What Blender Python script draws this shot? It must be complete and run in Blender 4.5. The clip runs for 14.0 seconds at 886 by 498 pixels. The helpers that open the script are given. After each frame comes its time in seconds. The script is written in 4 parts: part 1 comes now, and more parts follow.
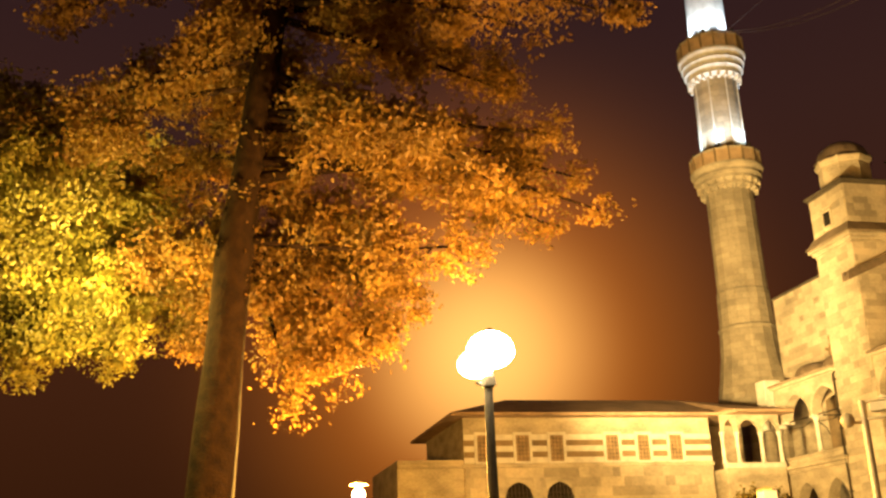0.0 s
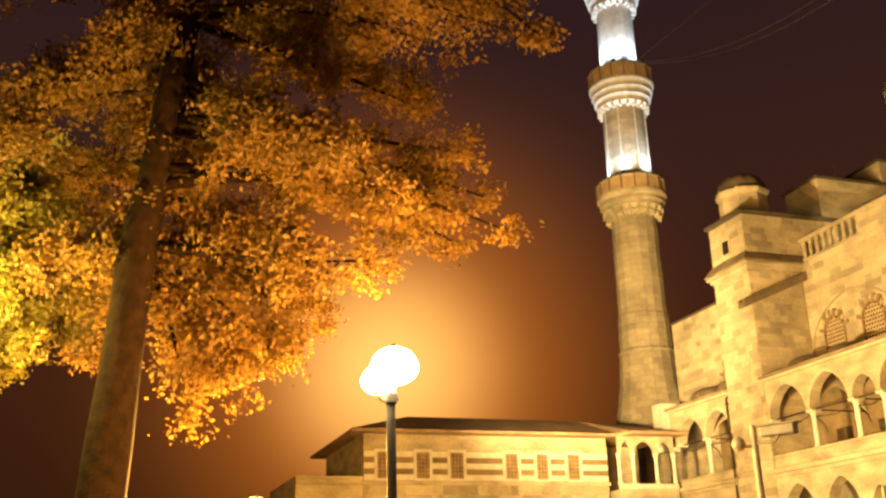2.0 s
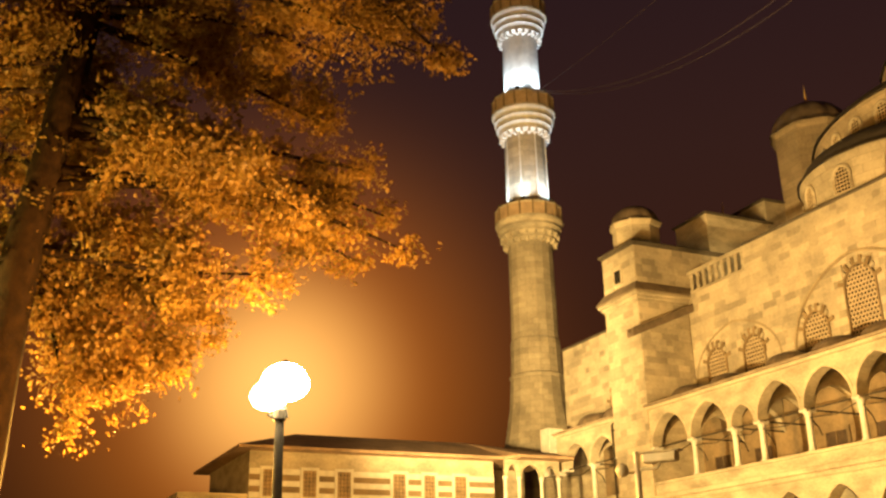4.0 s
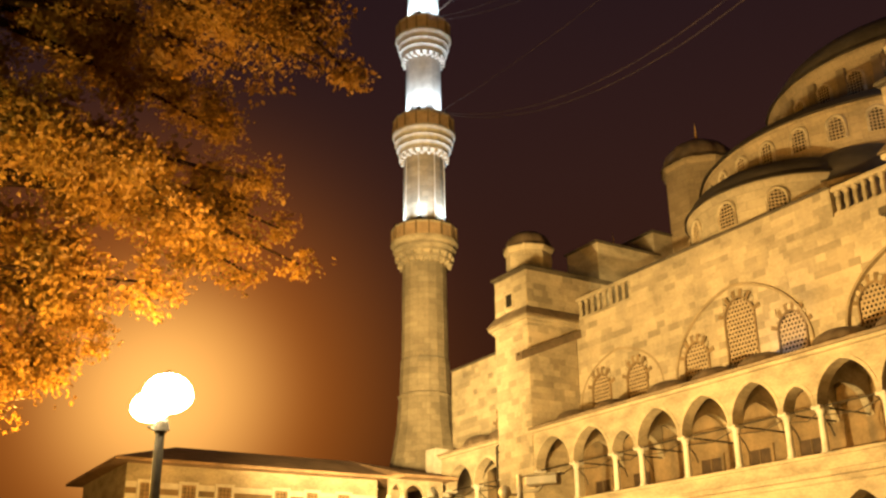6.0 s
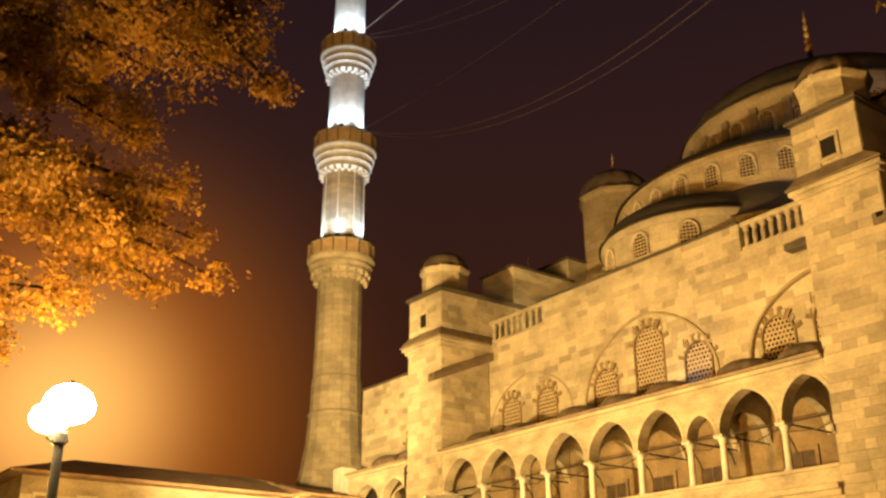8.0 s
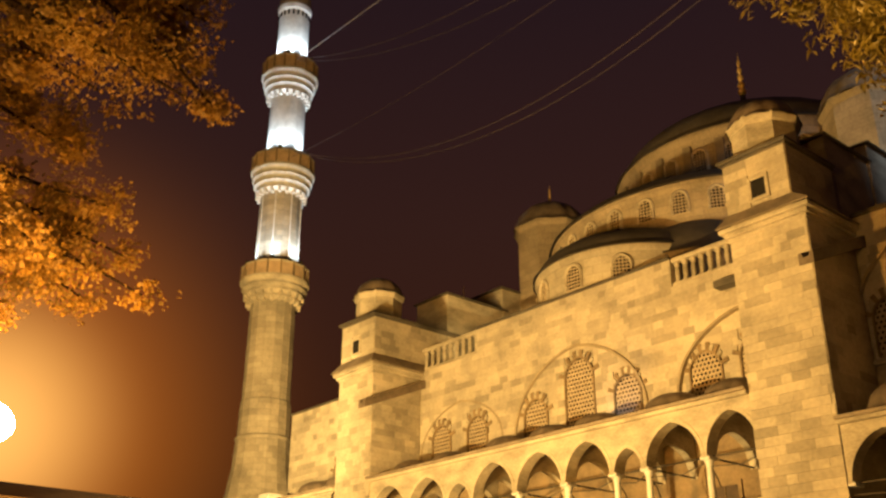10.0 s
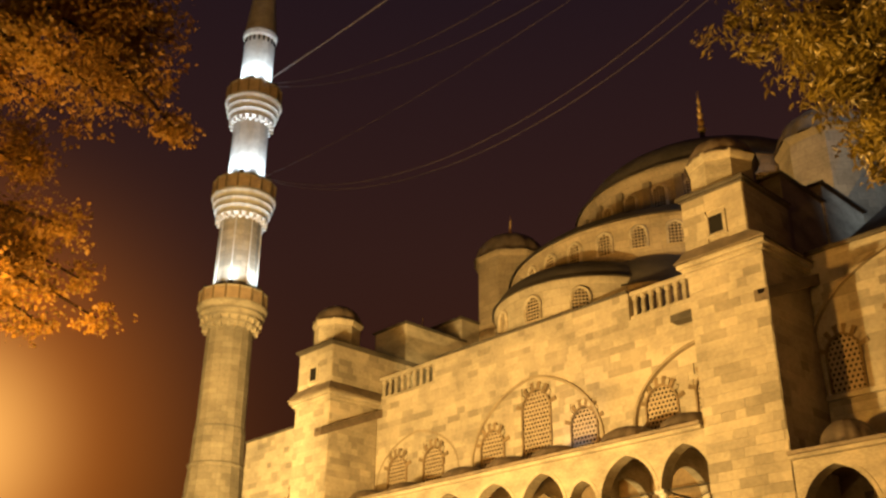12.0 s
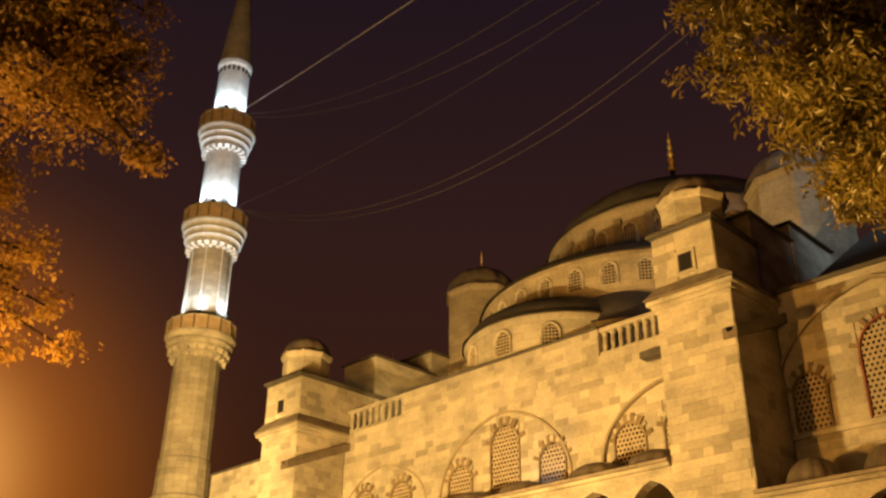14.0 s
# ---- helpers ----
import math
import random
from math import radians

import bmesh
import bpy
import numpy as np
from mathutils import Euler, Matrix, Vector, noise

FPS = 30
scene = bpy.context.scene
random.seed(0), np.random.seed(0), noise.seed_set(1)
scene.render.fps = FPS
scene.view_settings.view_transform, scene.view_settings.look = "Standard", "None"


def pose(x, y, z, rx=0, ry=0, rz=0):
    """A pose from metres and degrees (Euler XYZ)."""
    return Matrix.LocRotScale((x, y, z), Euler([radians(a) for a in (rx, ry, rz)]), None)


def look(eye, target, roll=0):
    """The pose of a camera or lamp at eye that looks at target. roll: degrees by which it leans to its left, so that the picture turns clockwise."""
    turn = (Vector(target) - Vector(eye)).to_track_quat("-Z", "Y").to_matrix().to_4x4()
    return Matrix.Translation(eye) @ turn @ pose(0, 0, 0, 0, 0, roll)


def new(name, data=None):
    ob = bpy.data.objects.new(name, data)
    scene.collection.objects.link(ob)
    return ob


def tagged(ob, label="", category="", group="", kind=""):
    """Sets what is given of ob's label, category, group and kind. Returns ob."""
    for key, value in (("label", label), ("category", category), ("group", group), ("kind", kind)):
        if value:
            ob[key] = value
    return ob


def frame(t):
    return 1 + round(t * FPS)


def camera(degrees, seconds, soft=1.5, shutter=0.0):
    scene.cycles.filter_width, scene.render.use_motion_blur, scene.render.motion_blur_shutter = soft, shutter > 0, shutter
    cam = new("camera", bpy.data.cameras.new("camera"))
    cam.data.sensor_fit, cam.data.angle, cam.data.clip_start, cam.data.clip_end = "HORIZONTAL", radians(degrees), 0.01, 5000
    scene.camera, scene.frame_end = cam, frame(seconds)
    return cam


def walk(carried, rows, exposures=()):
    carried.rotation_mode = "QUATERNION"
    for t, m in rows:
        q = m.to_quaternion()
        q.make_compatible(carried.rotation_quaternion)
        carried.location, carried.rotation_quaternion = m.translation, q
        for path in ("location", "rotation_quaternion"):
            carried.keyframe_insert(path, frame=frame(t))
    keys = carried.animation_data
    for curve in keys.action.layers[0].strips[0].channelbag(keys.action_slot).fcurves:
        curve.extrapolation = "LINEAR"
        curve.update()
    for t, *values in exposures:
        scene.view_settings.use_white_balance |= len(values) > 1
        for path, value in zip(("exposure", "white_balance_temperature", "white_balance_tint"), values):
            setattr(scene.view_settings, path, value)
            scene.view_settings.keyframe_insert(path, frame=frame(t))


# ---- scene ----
# ---- camera and walk ----
cam = camera(47.7, 14.0, soft=2.5)
EYE_H = 1.6
TURN = [(0, 76.7, 18.38, -2.15), (0.5, 75.32, 18.56, -2.11), (1, 73.99, 18.75, -2.05), (1.5, 72.51, 18.93, -1.89),
        (2, 71.13, 19.11, -1.75), (2.5, 69.57, 19.3, -1.53), (3, 68.12, 19.54, -1.41), (5.5, 59.93, 20.79, -0.89),
        (6, 58.47, 21.0, -0.75), (6.5, 57.0, 21.25, -0.62), (7, 55.75, 21.5, -0.48), (7.5, 54.48, 21.78, -0.38),
        (8, 53.37, 22.08, -0.25), (8.5, 52.23, 22.44, -0.15), (9, 51.19, 22.81, -0.04), (11.5, 47.39, 24.87, 0.34),
        (12, 46.91, 25.29, 0.4), (12.5, 46.41, 25.76, 0.44), (13, 45.97, 26.22, 0.48), (13.5, 45.5, 26.73, 0.53),
        (14, 45.1, 27.21, 0.57)]
walk(cam, [(t, pose(0, 0, EYE_H, 90 + tilt, 0, yaw) @ pose(0, 0, 0, 0, 0, roll)) for t, yaw, tilt, roll in TURN],
     exposures=[(0, 0.25), (3, 0.17), (6, 0.0), (14, 0.0)])


def polar(az, el, r):
    """A point r metres away over the ground, az degrees clockwise from +y, el degrees over the eye."""
    a = radians(az)
    return Vector((r * math.sin(a), r * math.cos(a), EYE_H + r * math.tan(radians(el))))


# ---- sky ----
world = bpy.data.worlds.new("night_sky")
scene.world = world
world.use_nodes = True
wn, wl = world.node_tree.nodes, world.node_tree.links
bg = wn["Background"]
tc = wn.new("ShaderNodeTexCoord")
sep = wn.new("ShaderNodeSeparateXYZ")
wl.new(tc.outputs["Generated"], sep.inputs[0])
ramp = wn.new("ShaderNodeValToRGB")
ramp.color_ramp.elements[0].position, ramp.color_ramp.elements[0].color = 0.0, (0.026, 0.0072, 0.002, 1)
ramp.color_ramp.elements[1].position, ramp.color_ramp.elements[1].color = 0.72, (0.0105, 0.0064, 0.0115, 1)
for at, c in ((0.2, (0.044, 0.0125, 0.0045, 1)), (0.42, (0.033, 0.0120, 0.0092, 1))):
    ramp.color_ramp.elements.new(at).color = c
wl.new(sep.outputs["Z"], ramp.inputs[0])
# the street lamp's glare, painted into the sky round its bearing
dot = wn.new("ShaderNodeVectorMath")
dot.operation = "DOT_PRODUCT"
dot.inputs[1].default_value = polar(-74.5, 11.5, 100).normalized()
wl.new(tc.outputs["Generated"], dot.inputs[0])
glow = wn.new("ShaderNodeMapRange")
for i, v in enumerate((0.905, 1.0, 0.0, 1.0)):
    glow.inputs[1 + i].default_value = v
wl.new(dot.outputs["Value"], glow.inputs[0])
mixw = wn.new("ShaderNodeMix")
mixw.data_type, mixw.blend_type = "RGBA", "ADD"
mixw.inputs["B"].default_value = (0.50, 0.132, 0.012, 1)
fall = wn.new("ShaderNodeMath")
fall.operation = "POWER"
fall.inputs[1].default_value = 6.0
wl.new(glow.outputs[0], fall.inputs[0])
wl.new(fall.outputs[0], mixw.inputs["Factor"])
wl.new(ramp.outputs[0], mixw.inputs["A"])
# tighter, brighter core of the same painted glare
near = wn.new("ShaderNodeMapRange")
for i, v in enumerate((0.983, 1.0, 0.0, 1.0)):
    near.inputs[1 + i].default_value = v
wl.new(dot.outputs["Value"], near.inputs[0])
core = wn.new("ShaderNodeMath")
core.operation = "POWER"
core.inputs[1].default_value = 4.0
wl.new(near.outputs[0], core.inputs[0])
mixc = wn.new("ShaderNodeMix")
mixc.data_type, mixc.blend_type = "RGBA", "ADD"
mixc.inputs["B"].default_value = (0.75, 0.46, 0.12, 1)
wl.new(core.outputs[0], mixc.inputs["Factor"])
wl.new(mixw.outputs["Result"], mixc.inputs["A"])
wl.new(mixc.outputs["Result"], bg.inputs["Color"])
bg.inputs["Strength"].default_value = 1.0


# ---- lights ----
def lamp(name, kind, at, aim, watts, colour, size=0.3, cone=60, blend=0.6):
    data = bpy.data.lights.new(name, kind)
    data.energy, data.color = watts, colour
    if kind == "SPOT":
        data.spot_size, data.spot_blend, data.shadow_soft_size = radians(cone), blend, size
    elif kind == "POINT":
        data.shadow_soft_size = size
    ob = new(name, data)
    ob.matrix_world = look(at, aim)
    return ob


SODIUM, WARM, COOL = (1.0, 0.645, 0.21), (1.0, 0.46, 0.07), (0.72, 0.88, 1.0)
LAMP_AT = polar(-74.4, 12.2, 13.4)
lamp("facade_flood", "SPOT", (-28.4, 7.0, 2.5), (-30.5, 33.0, 20.0), 55000, SODIUM, 0.35, 112, 1.0)
lamp("facade_flood_far", "SPOT", (-38.0, 14.0, 1.5), (-44.0, 32.0, 15.0), 6200, SODIUM, 0.35, 95, 1.0)
lamp("minaret_flood", "SPOT", (-33.0, 13.0, 7.0), (-60.1, 35.0, 20.0), 68000, SODIUM, 0.3, 56, 0.9)
lamp("far_minaret_light", "SPOT", (1.5, 36.0, 38.0), (-17.0, 43.0, 25.0), 9000, COOL, 0.3, 40, 0.8)
lamp("street_light", "SPOT", LAMP_AT, LAMP_AT + Vector((-1.0, -0.09, 0.84)), 13800, WARM, 0.25, 162, 0.35)
lamp("street_light_down", "SPOT", LAMP_AT - Vector((0, 0, 0.45)), (-12.2, 8.7, 3.2), 1300, SODIUM, 0.2, 58, 0.8)
lamp("pavilion_flood", "SPOT", (-37.0, 17.0, 1.5), (-49.6, 20.5, 7.0), 4500, SODIUM, 0.3, 100, 1.0)
# unseen lamp behind the parapet, added to brighten the stepped blocks
lamp("stepped_block_fill", "SPOT", (-36.5, 34.8, 18.2), (-43.3, 38.5, 21.5), 1100, SODIUM, 0.2, 75, 1.0)
GARDEN_AT = polar(-81.9, 4.75, 23.0)
lamp("garden_light", "POINT", GARDEN_AT, (0, 0, 0), 24000, WARM, 0.2)
# no lamp stands here: unseen point placed where the crown looks brightest
lamp("crown_fill", "POINT", polar(-97.0, 15.0, 17.6), (0, 0, 0), 2700, (1.0, 0.68, 0.13), 0.2)
# unseen fill behind the viewpoint, added to lift leaves and shaded stone
lamp("front_fill", "POINT", (-3.0, -16.0, 7.0), (0, 0, 0), 5000, WARM, 0.3)
lamp("lawn_light", "SPOT", (-4.4, 8.0, 1.2), (-4.6, 10.9, 9.8), 7200, (1.0, 0.55, 0.12), 0.2, 78, 0.6)


# ---- materials ----
def material(name, colour, rough=0.8, metal=0.0, vary=0.25, scale=1.5, grain=14.0, bump=0.25, per_piece=0.0, tint=None, trans=0.0, emit=0.0, bricks=None, spread=0.12, streak=1.0):
    m = bpy.data.materials.new(name)
    m.use_nodes = True
    n, l = m.node_tree.nodes, m.node_tree.links
    b = n["Principled BSDF"]
    b.inputs["Roughness"].default_value, b.inputs["Metallic"].default_value = rough, metal
    if emit:
        b.inputs["Base Color"].default_value = (*colour, 1)
        b.inputs["Emission Color"].default_value = (*colour, 1)
        b.inputs["Emission Strength"].default_value = emit
        return m
    co = n.new("ShaderNodeTexCoord")
    geo = n.new("ShaderNodeNewGeometry")
    big, fine = n.new("ShaderNodeTexNoise"), n.new("ShaderNodeTexNoise")
    for t, s in ((big, scale), (fine, grain)):
        t.inputs["Scale"].default_value, t.inputs["Detail"].default_value = s, 5.0
        if streak != 1.0:
            mp = n.new("ShaderNodeMapping")
            mp.inputs["Scale"].default_value = (1.0, 1.0, streak)
            l.new(geo.outputs["Position"], mp.inputs["Vector"])
            l.new(mp.outputs[0], t.inputs["Vector"])
        else:
            l.new(geo.outputs["Position"], t.inputs["Vector"])
    total = n.new("ShaderNodeMath")
    total.operation = "MULTIPLY_ADD"
    total.inputs[1].default_value = 0.45
    l.new(fine.outputs[0], total.inputs[0])
    l.new(big.outputs[0], total.inputs[2])
    lo = [c * (1 - vary) for c in colour]
    hi = [min(1, c * (1 + vary)) for c in (tint or colour)]
    r = n.new("ShaderNodeValToRGB")
    r.color_ramp.elements[0].position, r.color_ramp.elements[0].color = 0.72 - spread * 1.6, (*lo, 1)
    r.color_ramp.elements[1].position, r.color_ramp.elements[1].color = 0.72 + spread * 1.6, (*hi, 1)
    l.new(total.outputs[0], r.inputs[0])
    out = r.outputs[0]
    if per_piece:
        info = n.new("ShaderNodeObjectInfo")
        rnd = n.new("ShaderNodeMath")
        rnd.operation = "ADD"
        l.new(info.outputs["Random"], rnd.inputs[0])
        l.new(geo.outputs["Random Per Island"], rnd.inputs[1])
        fr = n.new("ShaderNodeMath")
        fr.operation = "FRACT"
        l.new(rnd.outputs[0], fr.inputs[0])
        mr = n.new("ShaderNodeMapRange")
        for i, v in enumerate((0.0, 1.0, 1 - per_piece * 1.5, 1 + per_piece * 0.45)):
            mr.inputs[1 + i].default_value = v
        skew = n.new("ShaderNodeMath")
        skew.operation = "POWER"
        skew.inputs[1].default_value = 0.55
        l.new(fr.outputs[0], skew.inputs[0])
        l.new(skew.outputs[0], mr.inputs[0])
        mul = n.new("ShaderNodeVectorMath")
        mul.operation = "SCALE"
        l.new(out, mul.inputs[0])
        l.new(mr.outputs[0], mul.inputs["Scale"])
        out = mul.outputs[0]
    height = total.outputs[0]
    if bricks:
        br = n.new("ShaderNodeTexBrick")
        br.inputs["Color1"].default_value, br.inputs["Color2"].default_value = (0.72, 0.72, 0.72, 1), (1, 1, 1, 1)
        br.inputs["Mortar"].default_value = (0.62, 0.62, 0.62, 1)
        br.inputs["Scale"].default_value = 1.0
        br.inputs["Mortar Size"].default_value = 0.012
        br.inputs["Brick Width"].default_value, br.inputs["Row Height"].default_value = bricks
        l.new(co.outputs["UV"], br.inputs["Vector"])
        mm = n.new("ShaderNodeMix")
        mm.data_type, mm.blend_type = "RGBA", "MULTIPLY"
        mm.inputs["Factor"].default_value = 1.0
        l.new(out, mm.inputs["A"])
        l.new(br.outputs["Color"], mm.inputs["B"])
        out = mm.outputs["Result"]
    l.new(out, b.inputs["Base Color"])
    if bump:
        bp = n.new("ShaderNodeBump")
        bp.inputs["Strength"].default_value, bp.inputs["Distance"].default_value = bump, 0.03
        l.new(height, bp.inputs["Height"])
        l.new(bp.outputs[0], b.inputs["Normal"])
    if trans:
        tr = n.new("ShaderNodeBsdfTranslucent")
        l.new(out, tr.inputs["Color"])
        mx = n.new("ShaderNodeMixShader")
        mx.inputs[0].default_value = trans
        l.new(b.outputs[0], mx.inputs[1])
        l.new(tr.outputs[0], mx.inputs[2])
        l.new(mx.outputs[0], n["Material Output"].inputs["Surface"])
    return m


STONE = material("ashlar_stone", (0.37, 0.325, 0.255), 0.85, vary=0.17, scale=0.5, grain=6, streak=1.3, per_piece=0.27, tint=(0.44, 0.38, 0.29))
STONE_PLAIN = material("dressed_stone", (0.40, 0.35, 0.27), 0.85, vary=0.34, scale=0.7, grain=7, streak=2.2, per_piece=0.12)
STONE_COURSED = material("coursed_stone", (0.37, 0.32, 0.245), 0.85, vary=0.25, scale=0.5, grain=7, bricks=(0.95, 0.42))
# darker copy of the coursed stone: the drums' shade is in the colour
STONE_SHADED = material("shaded_drum_stone", (0.31, 0.25, 0.175), 0.85, vary=0.3, scale=0.5, grain=7, bricks=(0.95, 0.42))
# darker than the wall stone to paint the shadow of an arch recess
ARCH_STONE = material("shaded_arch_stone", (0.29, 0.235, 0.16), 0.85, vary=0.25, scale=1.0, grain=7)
STONE_DARK = material("brown_stone", (0.21, 0.15, 0.085), 0.85, vary=0.25, scale=1.2, per_piece=0.15)
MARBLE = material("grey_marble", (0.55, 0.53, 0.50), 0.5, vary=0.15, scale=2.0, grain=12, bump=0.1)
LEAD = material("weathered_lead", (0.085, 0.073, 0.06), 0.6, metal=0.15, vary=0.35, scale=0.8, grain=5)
# lit and shaded copies of the lead: how light falls is in the colour
LEAD_LIT = material("lit_gallery_lead", (0.23, 0.185, 0.14), 0.65, metal=0.1, vary=0.3, scale=0.9, grain=5)
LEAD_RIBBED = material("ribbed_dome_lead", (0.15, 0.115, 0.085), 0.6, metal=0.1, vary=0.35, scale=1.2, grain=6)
LEAD_SHADED = material("shaded_roof_lead", (0.045, 0.037, 0.03), 0.7, vary=0.35, scale=0.8, grain=5)
SPIRE = material("grey_spire_lead", (0.33, 0.29, 0.27), 0.7, vary=0.2, scale=1.2, grain=6)
# brown lightened so the colour carries the far sodium light on the rails
RAIL = material("sodium_lit_rail_stone", (0.38, 0.27, 0.17), 0.85, vary=0.25, scale=1.5)
LATTICE = material("pierced_plaster", (0.36, 0.29, 0.2), 0.8, vary=0.12, scale=3)
PANE = material("dark_glass", (0.018, 0.014, 0.012), 0.12, vary=0.3, bump=0.0)
# pavilion panes: the lamp's glare over them is painted in as brown
GLARE_PANE = material("glare_brown_pane", (0.26, 0.18, 0.10), 0.6, vary=0.3, scale=3)
# near-black that paints the shade inside openings
SHADE = material("painted_opening_shade", (0.006, 0.0045, 0.003), 0.9, vary=0.3)
IRON = material("dark_iron", (0.05, 0.04, 0.03), 0.6, metal=0.6, vary=0.3, scale=4)
GOLD = material("gilded_copper", (0.80, 0.58, 0.24), 0.5, metal=0.55, vary=0.15, scale=6, bump=0.05)
# ochre darkened so its colour holds the dimness inside the galleries
OCHRE_SHADED = material("shaded_ochre_plaster", (0.20, 0.145, 0.085), 0.85, vary=0.35, scale=0.9, grain=7)
WOOD = material("old_brown_wood", (0.055, 0.034, 0.02), 0.7, vary=0.35, scale=3, grain=30)
# pavilion roof lightened: lamp glare over it is put into the colour
ROOF_GLARE = material("glare_lit_roof_lead", (0.30, 0.20, 0.13), 0.7, vary=0.3, scale=0.9, grain=5)
# far darker than bark is: the trunk's silhouette shade is painted in
BARK_SHADED = material("shaded_bark", (0.0095, 0.005, 0.0025), 0.95, vary=0.5, scale=5, grain=25, bump=1.0)
BARK_SHADED.node_tree.nodes["Principled BSDF"].inputs["Specular IOR Level"].default_value = 0.06
LEAF = material("broad_leaf", (0.19, 0.112, 0.024), 0.55, vary=0.4, scale=0.9, grain=9, bump=0.0, per_piece=0.16, trans=0.7)
LEAF_GREEN = material("green_leaf", (0.15, 0.128, 0.02), 0.55, vary=0.4, scale=0.9, grain=9, bump=0.0, per_piece=0.2, trans=0.45)
LEAF_SLIM = material("slim_leaf", (0.15, 0.108, 0.02), 0.38, vary=0.35, scale=1.2, grain=9, bump=0.0, per_piece=0.25, trans=0.3)
PAINT = material("painted_steel", (0.48, 0.40, 0.28), 0.45, vary=0.12, scale=6)
GLOW = material("lit_lamp_glass", (1.0, 0.80, 0.42), 0.4, emit=80.0)
GLOW_SMALL = material("lit_globe_glass", (1.0, 0.78, 0.42), 0.4, emit=25.0)
PAVING = material("stone_paving", (0.085, 0.075, 0.062), 0.85, vary=0.35, scale=0.4, grain=5)
RED = material("red_brick_trim", (0.22, 0.065, 0.035), 0.8, vary=0.3, scale=2)


# ---- building blocks ----
def part(name, bm, mat, parent=None, label="", smooth=False):
    me = bpy.data.meshes.new(name)
    bmesh.ops.recalc_face_normals(bm, faces=bm.faces)
    bm.to_mesh(me)
    bm.free()
    me.materials.append(mat)
    if smooth:
        me.shade_smooth()
    ob = new(name, me)
    ob.parent = parent
    return tagged(ob, label)


def holder(name, at=(0, 0, 0), label="", category="", group="", kind=""):
    ob = new(name)
    ob.empty_display_size = 0.3
    ob.location = at
    return tagged(ob, label, category, group, kind)


def box(bm, x0, x1, y0, y1, z0, z1, bevel=0.0):
    m = Matrix.LocRotScale(((x0 + x1) / 2, (y0 + y1) / 2, (z0 + z1) / 2), None, (abs(x1 - x0), abs(y1 - y0), abs(z1 - z0)))
    g = bmesh.ops.create_cube(bm, size=1.0, matrix=m)
    if bevel:
        es = list({e for v in g["verts"] for e in v.link_edges})
        bmesh.ops.bevel(bm, geom=es, offset=bevel, segments=1, affect="EDGES")
    return bm


def boxed(*a, bevel=0.02):
    return box(bmesh.new(), *a, bevel=bevel)


def lathe(bm, profile, n=32, at=(0, 0, 0), wave=0, depth=0.0, a0=0.0, a1=2 * math.pi, uv=False):
    """Turns (radius, height) pairs about the upright axis through at; wave and depth flute it."""
    closed = abs(a1 - a0 - 2 * math.pi) < 1e-6
    m = n if closed else n + 1
    rings = []
    for r, z in profile:
        ring = []
        for i in range(m):
            a = a0 + (a1 - a0) * i / n
            rr = r * (1 + depth * (abs(math.cos(a * wave / 2)) - 0.6)) if wave else r
            ring.append(bm.verts.new((at[0] + rr * math.cos(a), at[1] + rr * math.sin(a), at[2] + z)))
        rings.append(ring)
    lay = bm.loops.layers.uv.verify() if uv else None
    for k in range(len(rings) - 1):
        for i in range(n):
            j = (i + 1) % m
            f = bm.faces.new((rings[k][i], rings[k][j], rings[k + 1][j], rings[k + 1][i]))
            if uv:
                R = max(p[0] for p in profile)
                us = [i, i + 1, i + 1, i]
                zs = [profile[k][1], profile[k][1], profile[k + 1][1], profile[k + 1][1]]
                for lp, u, z in zip(f.loops, us, zs):
                    lp[lay].uv = (u * R * (a1 - a0) / n, z)
    return bm


def dome_profile(r, h, n=10, z=0.0, tip=0.02):
    return [(r, z)] + [(max(tip, r * math.cos(a)), z + h * math.sin(a)) for a in [math.pi / 2 * (i + 1) / n for i in range(n)]]


def tube(bm, pts, radii, n=8):
    """A tapered tube through points."""
    rings = []
    whole = (Vector(pts[-1]) - Vector(pts[0])).normalized()
    ref = min((Vector((1, 0, 0)), Vector((0, 1, 0)), Vector((0, 0, 1))), key=lambda v: abs(v.dot(whole)))
    for i, p in enumerate(pts):
        p = Vector(p)
        d = (Vector(pts[min(i + 1, len(pts) - 1)]) - Vector(pts[max(i - 1, 0)])).normalized()
        s = d.cross(ref)
        s = s.normalized() if s.length > 1e-4 else Vector((1, 0, 0))
        u = s.cross(d)
        r = radii[i] if hasattr(radii, "__len__") else radii
        rings.append([bm.verts.new(p + (s * math.cos(2 * math.pi * k / n) + u * math.sin(2 * math.pi * k / n)) * r) for k in range(n)])
    for a, b in zip(rings, rings[1:]):
        for k in range(n):
            bm.faces.new((a[k], a[(k + 1) % n], b[(k + 1) % n], b[k]))
    bm.faces.new(rings[0][::-1])
    bm.faces.new(rings[-1])
    return bm


def rise(s):
    """Pointed arch: height from 0 to 1 over s from -1 to 1."""
    s = min(1.0, abs(s))
    c = 0.25
    return math.sqrt(max(0.0, (1 + c) ** 2 - (s + c) ** 2)) / math.sqrt((1 + c) ** 2 - c ** 2)


